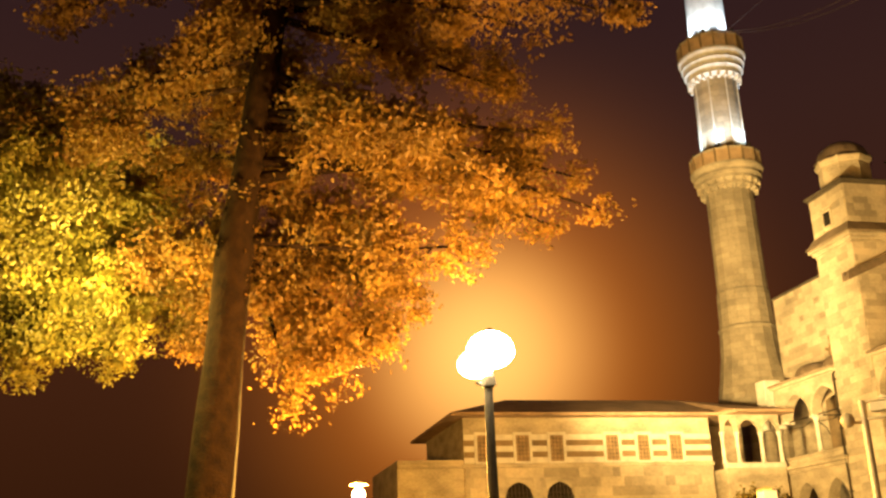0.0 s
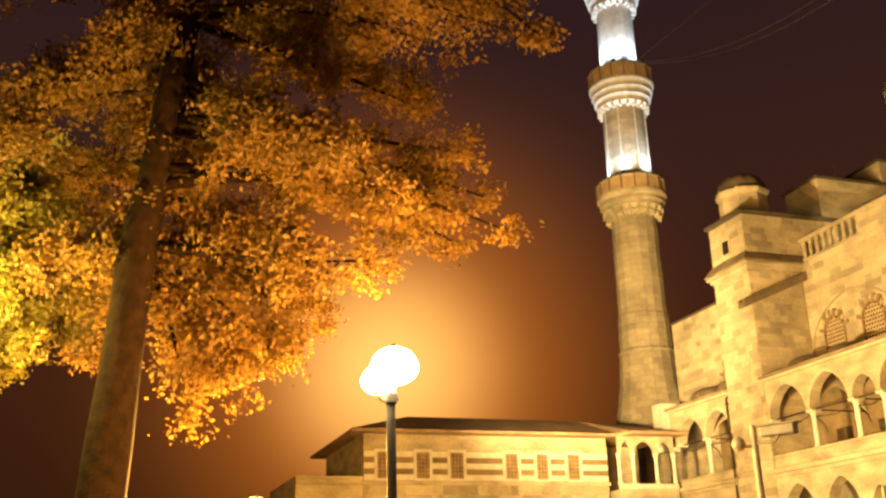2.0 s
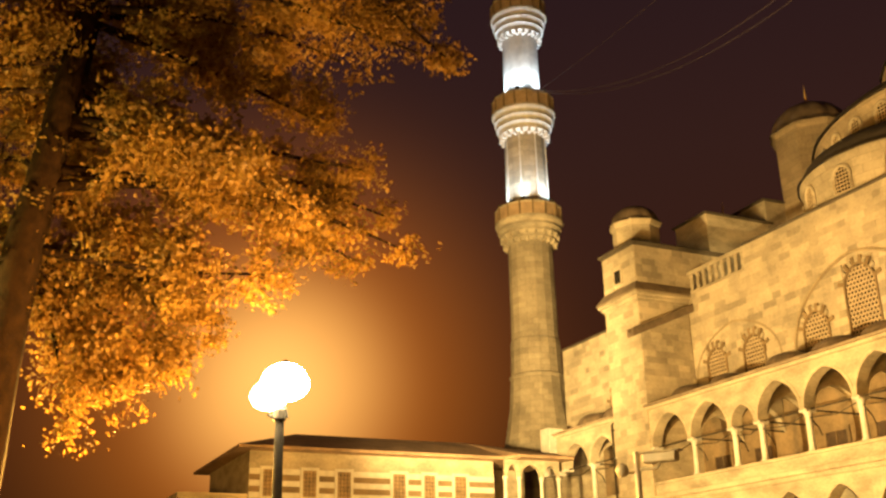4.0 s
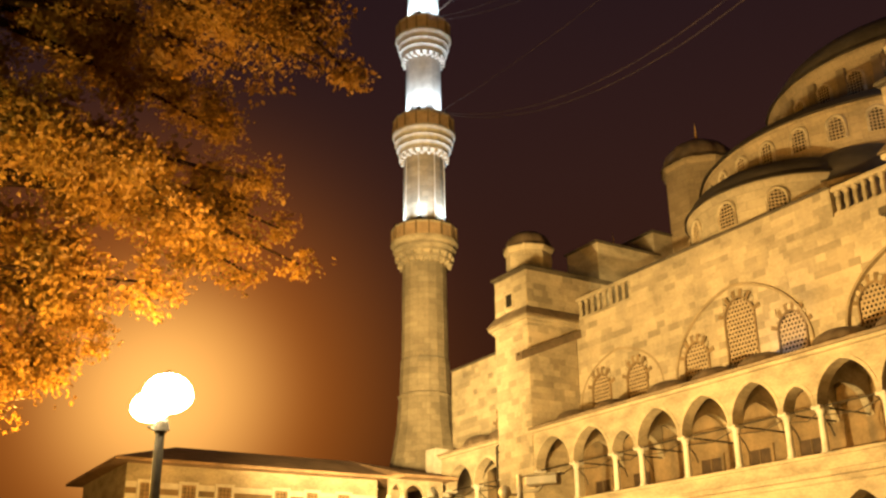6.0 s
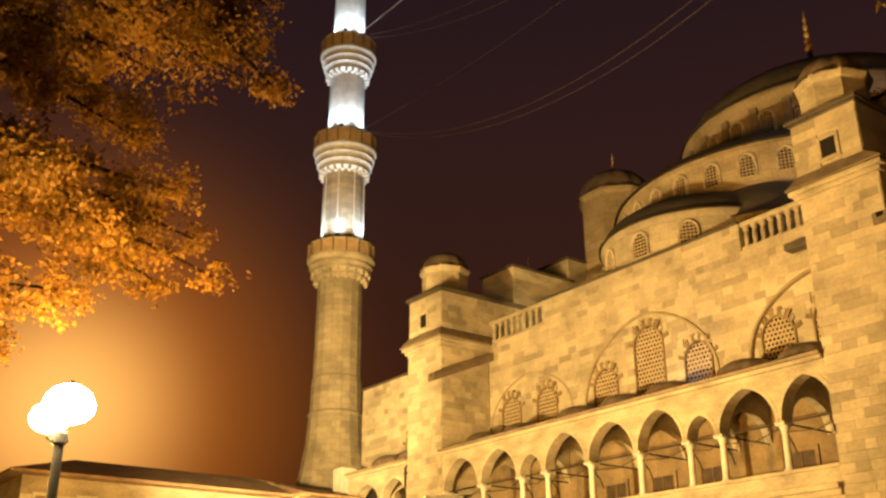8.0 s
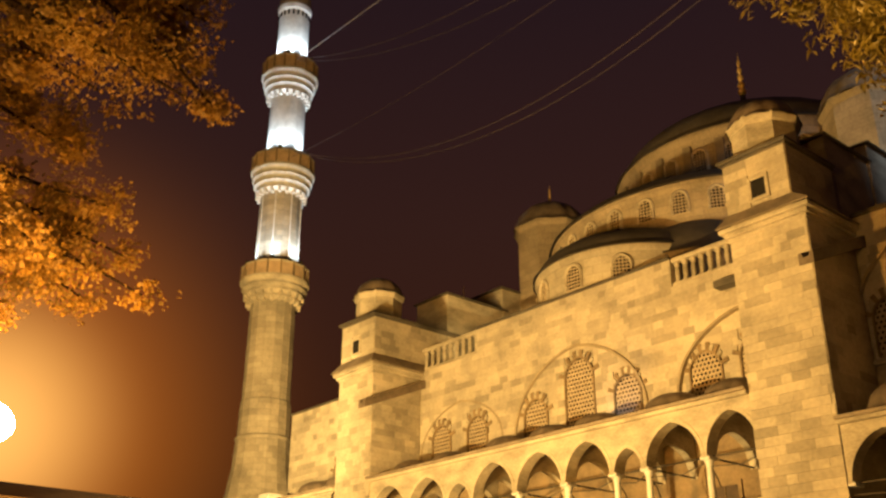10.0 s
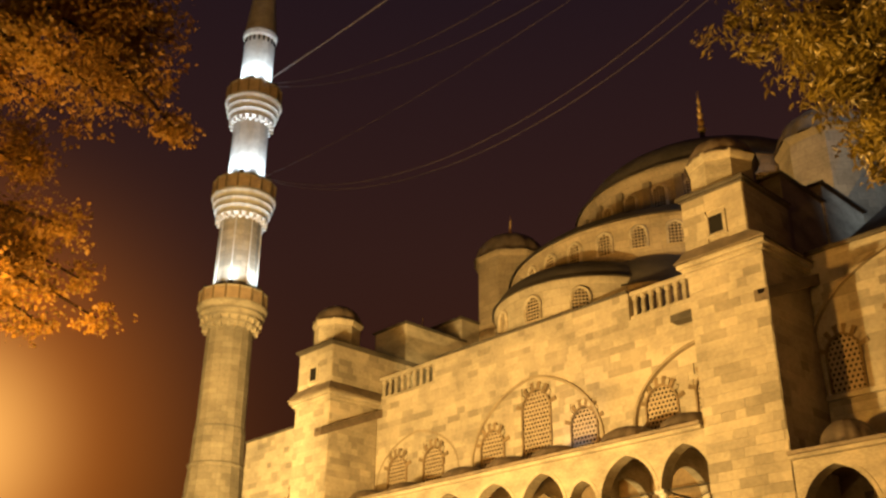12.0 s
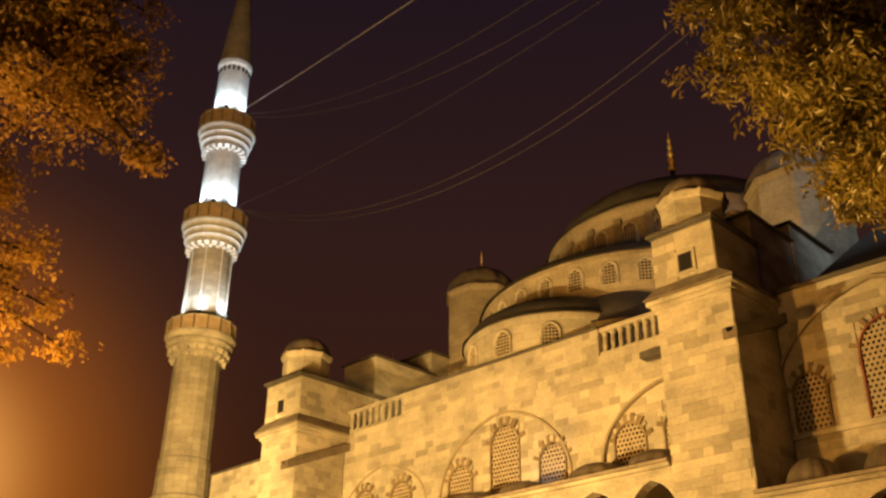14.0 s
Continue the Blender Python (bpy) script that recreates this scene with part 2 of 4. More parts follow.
def arch_wall(bm, bays, x0, x1, spring, top, y0, y1, samples=14):
    """A wall along x from spring to top, with arches (left, right, crown) cut from below."""
    line = [(x0, spring)]
    for a, b, crown in sorted(bays):
        for i in range(samples + 1):
            s = -math.cos(math.pi * i / samples)
            line.append(((a + b) / 2 + s * (b - a) / 2, spring + (crown - spring) * rise(s)))
    line.append((x1, spring))
    cols = []
    for x, z in line:
        cols.append([bm.verts.new(p) for p in ((x, y0, z), (x, y0, top), (x, y1, top), (x, y1, z))])
    for a, b in zip(cols, cols[1:]):
        if (a[0].co - b[0].co).length < 1e-5:
            continue
        for k in range(4):
            j = (k + 1) % 4
            try:
                bm.faces.new((a[k], b[k], b[j], a[j]))
            except ValueError:
                pass
    bm.faces.new(cols[0])
    bm.faces.new(cols[-1][::-1])
    return bm


def arch_band(bm, cx, half, spring, crown, y0, y1, thick, foot=None, samples=20):
    """A moulding that follows a pointed arch."""
    pts = []
    if foot is not None:
        pts.append((cx - half, foot, -1, 0))
    for i in range(samples + 1):
        s = -math.cos(math.pi * i / samples)
        pts.append((cx + s * half, spring + (crown - spring) * rise(s), s, 1))
    if foot is not None:
        pts.append((cx + half, foot, 1, 0))
    cols = []
    for x, z, s, k in pts:
        ox, oz = (x - cx), (z - spring) * (half / max(0.1, crown - spring)) if k else 0
        d = Vector((ox, oz)).normalized() if (ox or oz) else Vector((0, 1))
        cols.append([bm.verts.new(p) for p in ((x, y0, z), (x + d.x * thick, y0, z + d.y * thick), (x + d.x * thick, y1, z + d.y * thick), (x, y1, z))])
    for a, b in zip(cols, cols[1:]):
        for k in range(4):
            j = (k + 1) % 4
            bm.faces.new((a[k], b[k], b[j], a[j]))
    bm.faces.new(cols[0])
    bm.faces.new(cols[-1][::-1])
    return bm


BLOCKS = {}


def block_mesh(length, h, mat):
    key = (round(length, 2), round(h, 2), mat.name)
    if key not in BLOCKS:
        bm = bmesh.new()
        a, b, c, d = length / 2 - 0.0015, h / 2 - 0.0015, 0.005, 0.03
        back = [bm.verts.new((sx * a, 0.10, sz * b)) for sx, sz in ((-1, -1), (1, -1), (1, 1), (-1, 1))]
        mid = [bm.verts.new((sx * a, c - 0.03, sz * b)) for sx, sz in ((-1, -1), (1, -1), (1, 1), (-1, 1))]
        fr = [bm.verts.new((sx * (a - 0.006), -0.03, sz * (b - 0.006))) for sx, sz in ((-1, -1), (1, -1), (1, 1), (-1, 1))]
        for r0, r1 in ((back, mid), (mid, fr)):
            for k in range(4):
                bm.faces.new((r0[k], r0[(k + 1) % 4], r1[(k + 1) % 4], r1[k]))
        bm.faces.new(fr)
        bmesh.ops.recalc_face_normals(bm, faces=bm.faces)
        me = bpy.data.meshes.new("stone_block")
        bm.to_mesh(me)
        bm.free()
        me.materials.append(mat)
        BLOCKS[key] = me
    return BLOCKS[key]


def ashlar(parent, start, turn, width, z0, z1, holes=(), seed=1, course=0.33, mat=None):
    """Courses of separate stone blocks on a wall that starts at start (x, y) and runs along its own x, turned by turn degrees; holes are (u0, u1, z0, z1)."""
    rng = random.Random(seed)
    rows = max(1, round((z1 - z0) / course))
    h = (z1 - z0) / rows
    q = pose(start[0], start[1], 0, 0, 0, turn)
    for k in range(rows):
        zc = z0 + (k + 0.5) * h
        u = -rng.uniform(0.0, 0.7)
        while u < width:
            ln = rng.choice((0.4, 0.55, 0.7, 0.85, 1.05, 1.3))
            spans = [(max(0.0, u), min(width, u + ln))]
            u += ln
            for a, b, c, d in holes:
                if zc + h / 2 > c and zc - h / 2 < d:
                    spans = [s for s0, s1 in spans for s in ((s0, min(s1, a)), (max(s0, b), s1)) if s[1] - s[0] > 0.08]
            for s0, s1 in spans:
                if s1 - s0 < 0.1:
                    continue
                ob = new("stone_block", block_mesh(ln, h, mat or STONE))
                ob.parent = parent
                ob.matrix_local = parent.matrix_world.inverted() @ q @ Matrix.Translation(((s0 + s1) / 2, rng.uniform(-0.005, 0.005), zc)) @ Matrix.Diagonal(((s1 - s0) / ln, 1, 1, 1))


# ---- ground ----
def ground():
    bm = bmesh.new()
    bmesh.ops.create_grid(bm, x_segments=8, y_segments=8, size=1500)
    tagged(part("ground", bm, PAVING), "stone-paved mosque precinct ground at night", "ground", kind="structure")


ground()

# ---- mosque: fitted plan, x along the flank, y into the building ----
YF, YW = 30.0, 33.2          # faces of the gallery and buttresses; of the hall's wall
AX0, AX1 = -43.5, -40.55     # far buttress
BX0, BX1 = -18.7, -15.65     # near buttress
WALL_TOP = 18.45
GAL_EAVE, SPRING, CROWN, SILL = 11.1, 9.05, 10.55, 7.4


def arch_inside(x, z, cx, half, spring, crown):
    if abs(x - cx) > half:
        return False
    return z < spring + (crown - spring) * rise((x - cx) / half)


def lattice_window(parent, cx, w, z0, z1, y, cell=0.19, name="window", trim=None):
    """A pointed window: pierced plaster lattice in a recess, dark glass behind it, a rim and a fan of alternating voussoirs."""
    half, spring = w / 2, z1 - w * 0.55
    bm = bmesh.new()
    row = 0
    z = z0 + cell / 2
    while z < z1:
        x = cx - half + (cell / 2 if row % 2 else 0)
        while x < cx + half + cell / 2:
            if arch_inside(x, z, cx, half + 0.02, spring, z1):
                ring_o, ring_i, ring_b = [], [], []
                for k in range(8):
                    a = math.pi / 4 * k
                    c, s = math.cos(a), math.sin(a)
                    q = cell / 2 / max(abs(c), abs(s))
                    ring_o.append(bm.verts.new((x + c * q, y, z + s * q)))
                    ring_i.append(bm.verts.new((x + c * cell * 0.32, y, z + s * cell * 0.32)))
                    ring_b.append(bm.verts.new((x + c * cell * 0.32, y + 0.028, z + s * cell * 0.32)))
                for k in range(8):
                    j = (k + 1) % 8
                    bm.faces.new((ring_o[k], ring_o[j], ring_i[j], ring_i[k]))
                    bm.faces.new((ring_i[k], ring_i[j], ring_b[j], ring_b[k]))
            x += cell
        z += cell
        row += 1
    bmesh.ops.remove_doubles(bm, verts=bm.verts, dist=0.003)
    win = part(name, bm, LATTICE, parent, "pierced plaster lattice over dark glass")
    bm = bmesh.new()
    pts = [(cx - half, z0), (cx + half, z0)] + [(cx + s * half, spring + (z1 - spring) * rise(s)) for s in [1 - i / 8 for i in range(17)]]
    bm.faces.new([bm.verts.new((px, y + 0.03, pz)) for px, pz in pts])
    part("pane", bm, PANE, win)
    part("window_frame", arch_band(bmesh.new(), cx, half, spring, z1, y - 0.09, y + 0.06, 0.075, foot=z0), trim or STONE_DARK, win)
    for i in range(11):
        s = -0.98 + 1.96 * i / 10
        ax, az = cx + s * half, spring + (z1 - spring) * rise(s)
        d = Vector((ax - cx, (az - spring) * 0.95 + 0.12)).normalized()
        t = Vector((-d.y, d.x))
        ln, hw = (0.34 if i % 2 == 0 else 0.24), 0.075
        bm = bmesh.new()
        base = Vector((ax, az)) + d * 0.06
        ring = [base - t * hw, base + t * hw, base + t * hw * 1.25 + d * ln, base - t * hw * 1.25 + d * ln]
        f = [bm.verts.new((p.x, y - 0.075, p.y)) for p in ring]
        g = [bm.verts.new((p.x, y + 0.03, p.y)) for p in ring]
        bm.faces.new(f)
        for k in range(4):
            bm.faces.new((f[k], f[(k + 1) % 4], g[(k + 1) % 4], g[k]))
        part("voussoir", bm, STONE_DARK if i % 2 == 0 else STONE_PLAIN, win)
    return win


def balustrade(parent, x0, x1, y, z0, z1, n):
    rail = part("balustrade", box(boxed(x0, x1, y - 0.16, y + 0.16, z1 - 0.2, z1), x0, x1, y - 0.14, y + 0.14, z0, z0 + 0.14, 0.02), STONE_PLAIN, parent, "stone balustrade with upright bars")
    me = None
    for i in range(n):
        x = x0 + (x1 - x0) * (i + 0.5) / n
        if me is None:
            b = part("baluster", lathe(bmesh.new(), [(0.13, 0), (0.13, 0.08), (0.09, 0.12), (0.115, 0.4), (0.085, 0.7), (0.13, 0.78), (0.13, z1 - z0 - 0.3)], 8), STONE_PLAIN, rail)
            me = b.data
        else:
            b = new("baluster", me)
            b.parent = rail
        b.location = (x, y, z0 + 0.12)


def finial(parent, at, h, name="finial"):
    prof = [(0.05, 0)]
    z, n = 0.0, 5
    for i in range(n):
        r = h * (0.085 - 0.012 * i)
        seg = h * 0.165
        for k in range(1, 8):
            a = math.pi * k / 8
            prof.append((max(0.025 * h / 2, r * math.sin(a)), z + seg * (1 - math.cos(a)) / 2))
        z += seg
        prof.append((0.014 * h, z + 0.004 * h))
    prof.append((0.008, h))
    return part(name, lathe(bmesh.new(), prof, 12, at), GOLD, parent, "gilded stacked-ball finial", smooth=True)


def lead_dome(bm, at, r, h, ribs=16, n=9, eave=0.12):
    return lathe(bm, [(r + eave, -0.08), (r + eave, 0.0)] + dome_profile(r, h, n), ribs * 6, at, wave=ribs, depth=0.06)


def drum_windows(parent, c, r, z0, z1, w, angles, y_off=0.03):
    for a in angles:
        a = radians(a)
        d = Vector((math.sin(a), -math.cos(a), 0))
        t = Vector((math.cos(a), math.sin(a), 0))
        base = Vector((c[0], c[1], 0)) + d * (r + y_off)
        bm = bmesh.new()
        spring = z1 - w * 0.5
        pts = [(-w / 2, z0), (w / 2, z0)] + [(s * w / 2, spring + (z1 - spring) * rise(s)) for s in [1 - i / 6 for i in range(13)]]
        bm.faces.new([bm.verts.new(base + t * u + Vector((0, 0, z))) for u, z in pts])
        win = part("window", bm, PANE, parent, "round-headed drum window behind a lattice")
        # lattice bars and rim
        bm = bmesh.new()
        u = -w / 2
        while u <= w / 2 + 1e-3:
            top = spring + (z1 - spring) * rise(u / (w / 2))
            tube(bm, [base + t * u + d * 0.03 + Vector((0, 0, z0)), base + t * u + d * 0.03 + Vector((0, 0, top))], 0.03, 4)
            u += 0.17
        z = z0
        while z < z1:
            k = w / 2 if z < spring else w / 2 * math.sqrt(max(0.0, 1 - ((z - spring) / (z1 - spring)) ** 2))
            if k > 0.1:
                tube(bm, [base + t * -k + d * 0.03 + Vector((0, 0, z)), base + t * k + d * 0.03 + Vector((0, 0, z))], 0.03, 4)
            z += 0.17
        part("lattice", bm, LATTICE, win)
        bm = bmesh.new()
        rim = [(-w / 2, z0)] + [(-s * w / 2, spring + (z1 - spring) * rise(s)) for s in [1 - i / 6 for i in range(13)]] + [(w / 2, z0)]
        tube(bm, [base + t * u + Vector((0, 0, z)) for u, z in rim], 0.09, 5)
        part("window_rim", bm, STONE_PLAIN, win)


def hall():
    root = holder("mosque_hall", (-29.1, YW, 0), "pale ashlar mosque prayer hall with lead domes, floodlit", "mosque")
    root_inv = Matrix.Translation((29.1, -YW, 0))

    def p(name, bm, mat, label="", smooth=False, parent=None):
        ob = part(name, bm, mat, parent or root, label, smooth)
        if parent is None:
            ob.matrix_parent_inverse = root_inv
        return ob

    # walls behind the blocks
    wall = p("wall", boxed(-53.3, 8.0, YW + 0.03, YW + 1.3, 0, 17.2, bevel=0.0), STONE_PLAIN, "main flank wall of pale ashlar blocks")
    upper = p("parapet", box(boxed(-36.0, -23.75, YW + 0.02, YW + 1.2, 17.2, WALL_TOP), -40.6, -18.7, YW + 0.04, YW + 1.2, 16.9, 17.22, 0.0), STONE_PLAIN, "upper wall of pale stone")
    cop = p("coping", boxed(-36.0, -23.75, YW - 0.12, YW + 1.3, WALL_TOP, WALL_TOP + 0.12), LEAD, "lead-covered coping")
    p("coping", boxed(-53.3, -43.5, YW - 0.12, YW + 1.3, 17.2, 17.32), LEAD)
    p("coping", boxed(-15.6, 8, YW - 0.15, YW + 1.3, 17.45, 17.6), LEAD)
    p("wall_crown", boxed(-15.6, 8, YW - 0.04, YW + 1.2, 17.2, 17.45), STONE_PLAIN)
    balustrade(wall, -40.5, -36.0, YW + 0.2, 17.25, WALL_TOP + 0.05, 9)
    balustrade(wall, -23.75, -18.75, YW + 0.2, 17.25, WALL_TOP + 0.05, 12)
    # flat lead roof behind the parapets
    p("roof", box(boxed(-53.0, 7, YW + 1.2, 62, 16.2, 17.1, bevel=0.0), -45, -12, 38, 60, 17.0, 19.5, 0.0), LEAD, "grey lead roof sheets")
    # relief arches: proud bands stand for recess edges, their shadow put into the colour
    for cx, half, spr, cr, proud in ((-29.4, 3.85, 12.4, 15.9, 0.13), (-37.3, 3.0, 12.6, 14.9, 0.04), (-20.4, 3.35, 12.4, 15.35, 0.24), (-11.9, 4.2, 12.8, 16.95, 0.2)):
        p("relief_arch", arch_band(bmesh.new(), cx, half, spr, cr, YW - proud, YW + 0.04, 0.11, foot=10.5), ARCH_STONE, "pointed arch band standing for a recess edge, shadow in its colour")
    wins = ((-29.2, 1.62, 12.0, 15.32), (-26.5, 1.36, 11.6, 13.95), (-31.97, 1.42, 11.6, 13.95), (-22.48, 1.46, 11.7, 14.0), (-20.05, 1.5, 11.7, 14.2),
            (-38.72, 1.34, 11.5, 13.93), (-36.02, 1.36, 11.5, 13.93), (-14.75, 1.2, 12.1, 14.15), (-11.75, 1.95, 12.1, 15.5), (-47.6, 1.3, 11.4, 13.6))
    for cx, w, z0, z1 in wins:
        lattice_window(wall, cx, w, z0, z1, YW - 0.01, trim=RED if cx == -11.75 else None)
    p("ledge", boxed(-15.6, 8, YW - 0.22, YW + 0.05, 11.82, 12.0), STONE_PLAIN, "projecting stone ledge")

    # water spouts beside the buttresses
    for x in (AX1 + 0.2, BX1 + 0.2):
        bm = bmesh.new()
        for a, b, w, h in (((x, YW, 16.45), (x, YF - 0.8, 14.75), 0.27, 0.22),):
            vs = [[bm.verts.new((q[0] + sx * w, q[1], q[2] + sz * h)) for sx, sz in ((-1, -1), (1, -1), (1, 1), (0.55, 1), (0.4, 0.2), (-0.4, 0.2), (-0.55, 1), (-1, 1))] for q in (a, b)]
            for k in range(8):
                bm.faces.new((vs[0][k], vs[0][(k + 1) % 8], vs[1][(k + 1) % 8], vs[1][k]))
            bm.faces.new(vs[0][::-1]), bm.faces.new(vs[1])
        p("water_spout", bm, LEAD_RIBBED, "long dark lead-lined water spout")
    p("water_spout", boxed(-21.4, -20.3, YW - 0.55, YW + 0.1, 16.3, 16.6), LEAD)

    # lower apse drum, drawn out towards the upper drum, and its lead half-dome
    c1, r1, z1 = (-29.7, 38.3), 4.9, 20.5

    def drawn_out(bm):
        for v in bm.verts:
            if v.co.y > c1[1]:
                v.co.y = c1[1] + (v.co.y - c1[1]) * 1.9
        return bm

    d1 = p("lower_drum", drawn_out(lathe(bmesh.new(), [(r1, 17.0), (r1, z1 - 0.35), (r1 + 0.06, z1 - 0.3), (r1 + 0.15, z1 - 0.1), (r1 + 0.15, z1)], 64, (*c1, 0), uv=True)), STONE_COURSED, "curved apse drum of coursed stone", True)
    drum_windows(d1, c1, r1, 18.8, 20.05, 0.9, (-54, -25, 3.4, 32, 60))
    p("half_dome", drawn_out(lathe(bmesh.new(), [(r1 + 0.24, z1 - 0.02), (r1 + 0.24, z1 + 0.09)] + dome_profile(r1 + 0.05, 1.95, 10, z1 + 0.09), 80, (*c1, 0), wave=20, depth=0.008)), LEAD_SHADED, "lead half-dome with shade put into its colour", True)
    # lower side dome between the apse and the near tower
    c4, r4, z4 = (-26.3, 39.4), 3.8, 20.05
    d4 = p("side_drum", lathe(bmesh.new(), [(r4, 17.0), (r4, z4 - 0.3), (r4 + 0.1, z4 - 0.1), (r4 + 0.1, z4)], 56, (*c4, 0), uv=True), STONE_SHADED, "low drum of a side dome", True)
    p("side_dome", lathe(bmesh.new(), [(r4 + 0.2, z4 - 0.02), (r4 + 0.2, z4 + 0.08)] + dome_profile(r4 + 0.05, 2.5, 10, z4 + 0.08), 64, (*c4, 0), wave=16, depth=0.008), LEAD_SHADED, "lead side dome with shade put into its colour", True)
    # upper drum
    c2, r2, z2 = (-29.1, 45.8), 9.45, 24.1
    d2 = p("upper_drum", lathe(bmesh.new(), [(r2, 17.0), (r2, z2 - 0.4), (r2 + 0.1, z2 - 0.3), (r2 + 0.22, z2 - 0.1), (r2 + 0.22, z2)], 72, (*c2, 0), uv=True), STONE_SHADED, "tall half-dome drum of coursed stone with windows", True)
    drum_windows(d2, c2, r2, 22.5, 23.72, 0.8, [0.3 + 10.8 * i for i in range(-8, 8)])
    p("half_dome", lathe(bmesh.new(), [(r2 + 0.34, z2 - 0.02), (r2 + 0.34, z2 + 0.1)] + dome_profile(r2 + 0.1, 1.9, 10, z2 + 0.1), 72, (*c2, 0), wave=24, depth=0.006), LEAD_SHADED, "lead-covered half-dome", True)
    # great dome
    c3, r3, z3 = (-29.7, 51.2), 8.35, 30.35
    d3 = p("great_drum", lathe(bmesh.new(), [(r3, 22.0), (r3, z3 - 0.5), (r3 + 0.1, z3 - 0.35), (r3 + 0.2, z3 - 0.1), (r3 + 0.2, z3)], 72, (*c3, 0), uv=True), STONE_SHADED, "great dome's drum", True)
    drum_windows(d3, c3, r3, 27.9, 29.3, 0.95, range(-80, 81, 13))
    for k in range(14):
        a = radians(-84.5 + 13 * k)
        bt = boxed(-0.25, 0.25, -0.22, 0.1, 25.5, 29.6, bevel=0.03)
        bmesh.ops.transform(bt, matrix=Matrix.Translation((c3[0] + r3 * math.sin(a), c3[1] - r3 * math.cos(a), 0)) @ Matrix.Rotation(a, 4, "Z"), verts=bt.verts)
        p("drum_pier", bt, STONE_SHADED, parent=d3)
    p("great_dome", lathe(bmesh.new(), [(r3 + 0.3, z3 - 0.03), (r3 + 0.3, z3 + 0.1)] + dome_profile(r3 - 0.15, 3.9, 14, z3 + 0.1), 96, (*c3, 0), wave=32, depth=0.008), LEAD, "great lead dome", True)
    p("finial_stem", lathe(bmesh.new(), [(0.7, 34.1), (0.35, 35.2), (0.14, 37.2)], 16, (*c3, 0)), LEAD)
    f = finial(root, (*c3, 37.0), 3.3)
    f.matrix_parent_inverse = root_inv
    # corner turrets
    for tx, ty, tz, tr_r in ((-41.05, 44.6, 29.1, 2.34), (-19.0, 45.0, 28.6, 2.5)):
        e8 = math.pi / 8
        tr = p("corner_turret", lathe(bmesh.new(), [(tr_r, 17.0), (tr_r, tz - 0.35), (tr_r + 0.1, tz - 0.2), (tr_r + 0.18, tz)], 8, (tx, ty, 0), a0=e8, a1=e8 + 2 * math.pi, uv=True), STONE_SHADED, "octagonal stone turret with a ribbed lead dome")
        part("turret_dome", lead_dome(bmesh.new(), (tx, ty, tz + 0.05), tr_r, 1.95, 12), LEAD_RIBBED, tr, smooth=True)
        finial(tr, (tx, ty, tz + 1.9), 1.6)
    # stepped lead-roofed blocks that climb from the buttresses to the dome
    for x0, x1, y0, y1, z in ((-44.9, -42.05, 36.4, 41.2, 23.0), (-44.6, -42.0, 40.9, 45.0, 24.5), (-18.7, -16.2, 33.4, 36.8, 21.35), (-18.6, -16.1, 36.8, 40.6, 22.2)):
        s = p("stepped_buttress", boxed(x0, x1, y0, y1, 16.5, z, bevel=0.03), STONE_PLAIN, "stepped stone buttress with a lead cap")
        bm = boxed(x0 - 0.15, x1 + 0.15, y0 - 0.15, y1 + 0.15, z, z + 0.1)
        top = [bm.verts.new(v) for v in ((x0, y0, z + 0.1), (x1, y0, z + 0.1), (x1, y1, z + 0.1), (x0, y1, z + 0.1))]
        rid = [bm.verts.new(v) for v in (((x0 + x1) / 2, y0 + 0.6, z + 0.55), ((x0 + x1) / 2, y1 - 0.6, z + 0.55))]
        for q in ((top[0], top[1], rid[0]), (top[1], top[2], rid[1], rid[0]), (top[2], top[3], rid[1]), (top[3], top[0], rid[0], rid[1])):
            bm.faces.new(q)
        part("lead_cap", bm, LEAD, s)
    finial(root, (-43.5, 39.0, 23.4), 1.2).matrix_parent_inverse = root_inv
    # hipped lead roof of the near corner
    bm = bmesh.new()
    a = [bm.verts.new(v) for v in ((-15.0, YW + 0.6, 17.5), (8, YW + 0.6, 17.5), (8, 44.5, 24.8), (-15.2, 44.5, 24.8))]
    bm.faces.new(a)
    b = [bm.verts.new(v) for v in ((-15.0, YW + 0.6, 17.0), (8, YW + 0.6, 17.0), (8, 44.5, 17.0), (-15.2, 44.5, 17.0))]
    for k in range(4):
        bm.faces.new((a[k], a[(k + 1) % 4], b[(k + 1) % 4], b[k]))
    p("sloping_roof", bm, LEAD_SHADED, "sloping lead roof")
    return root, wall, wins


HALL, HALL_WALL, HALL_WINDOWS = hall()


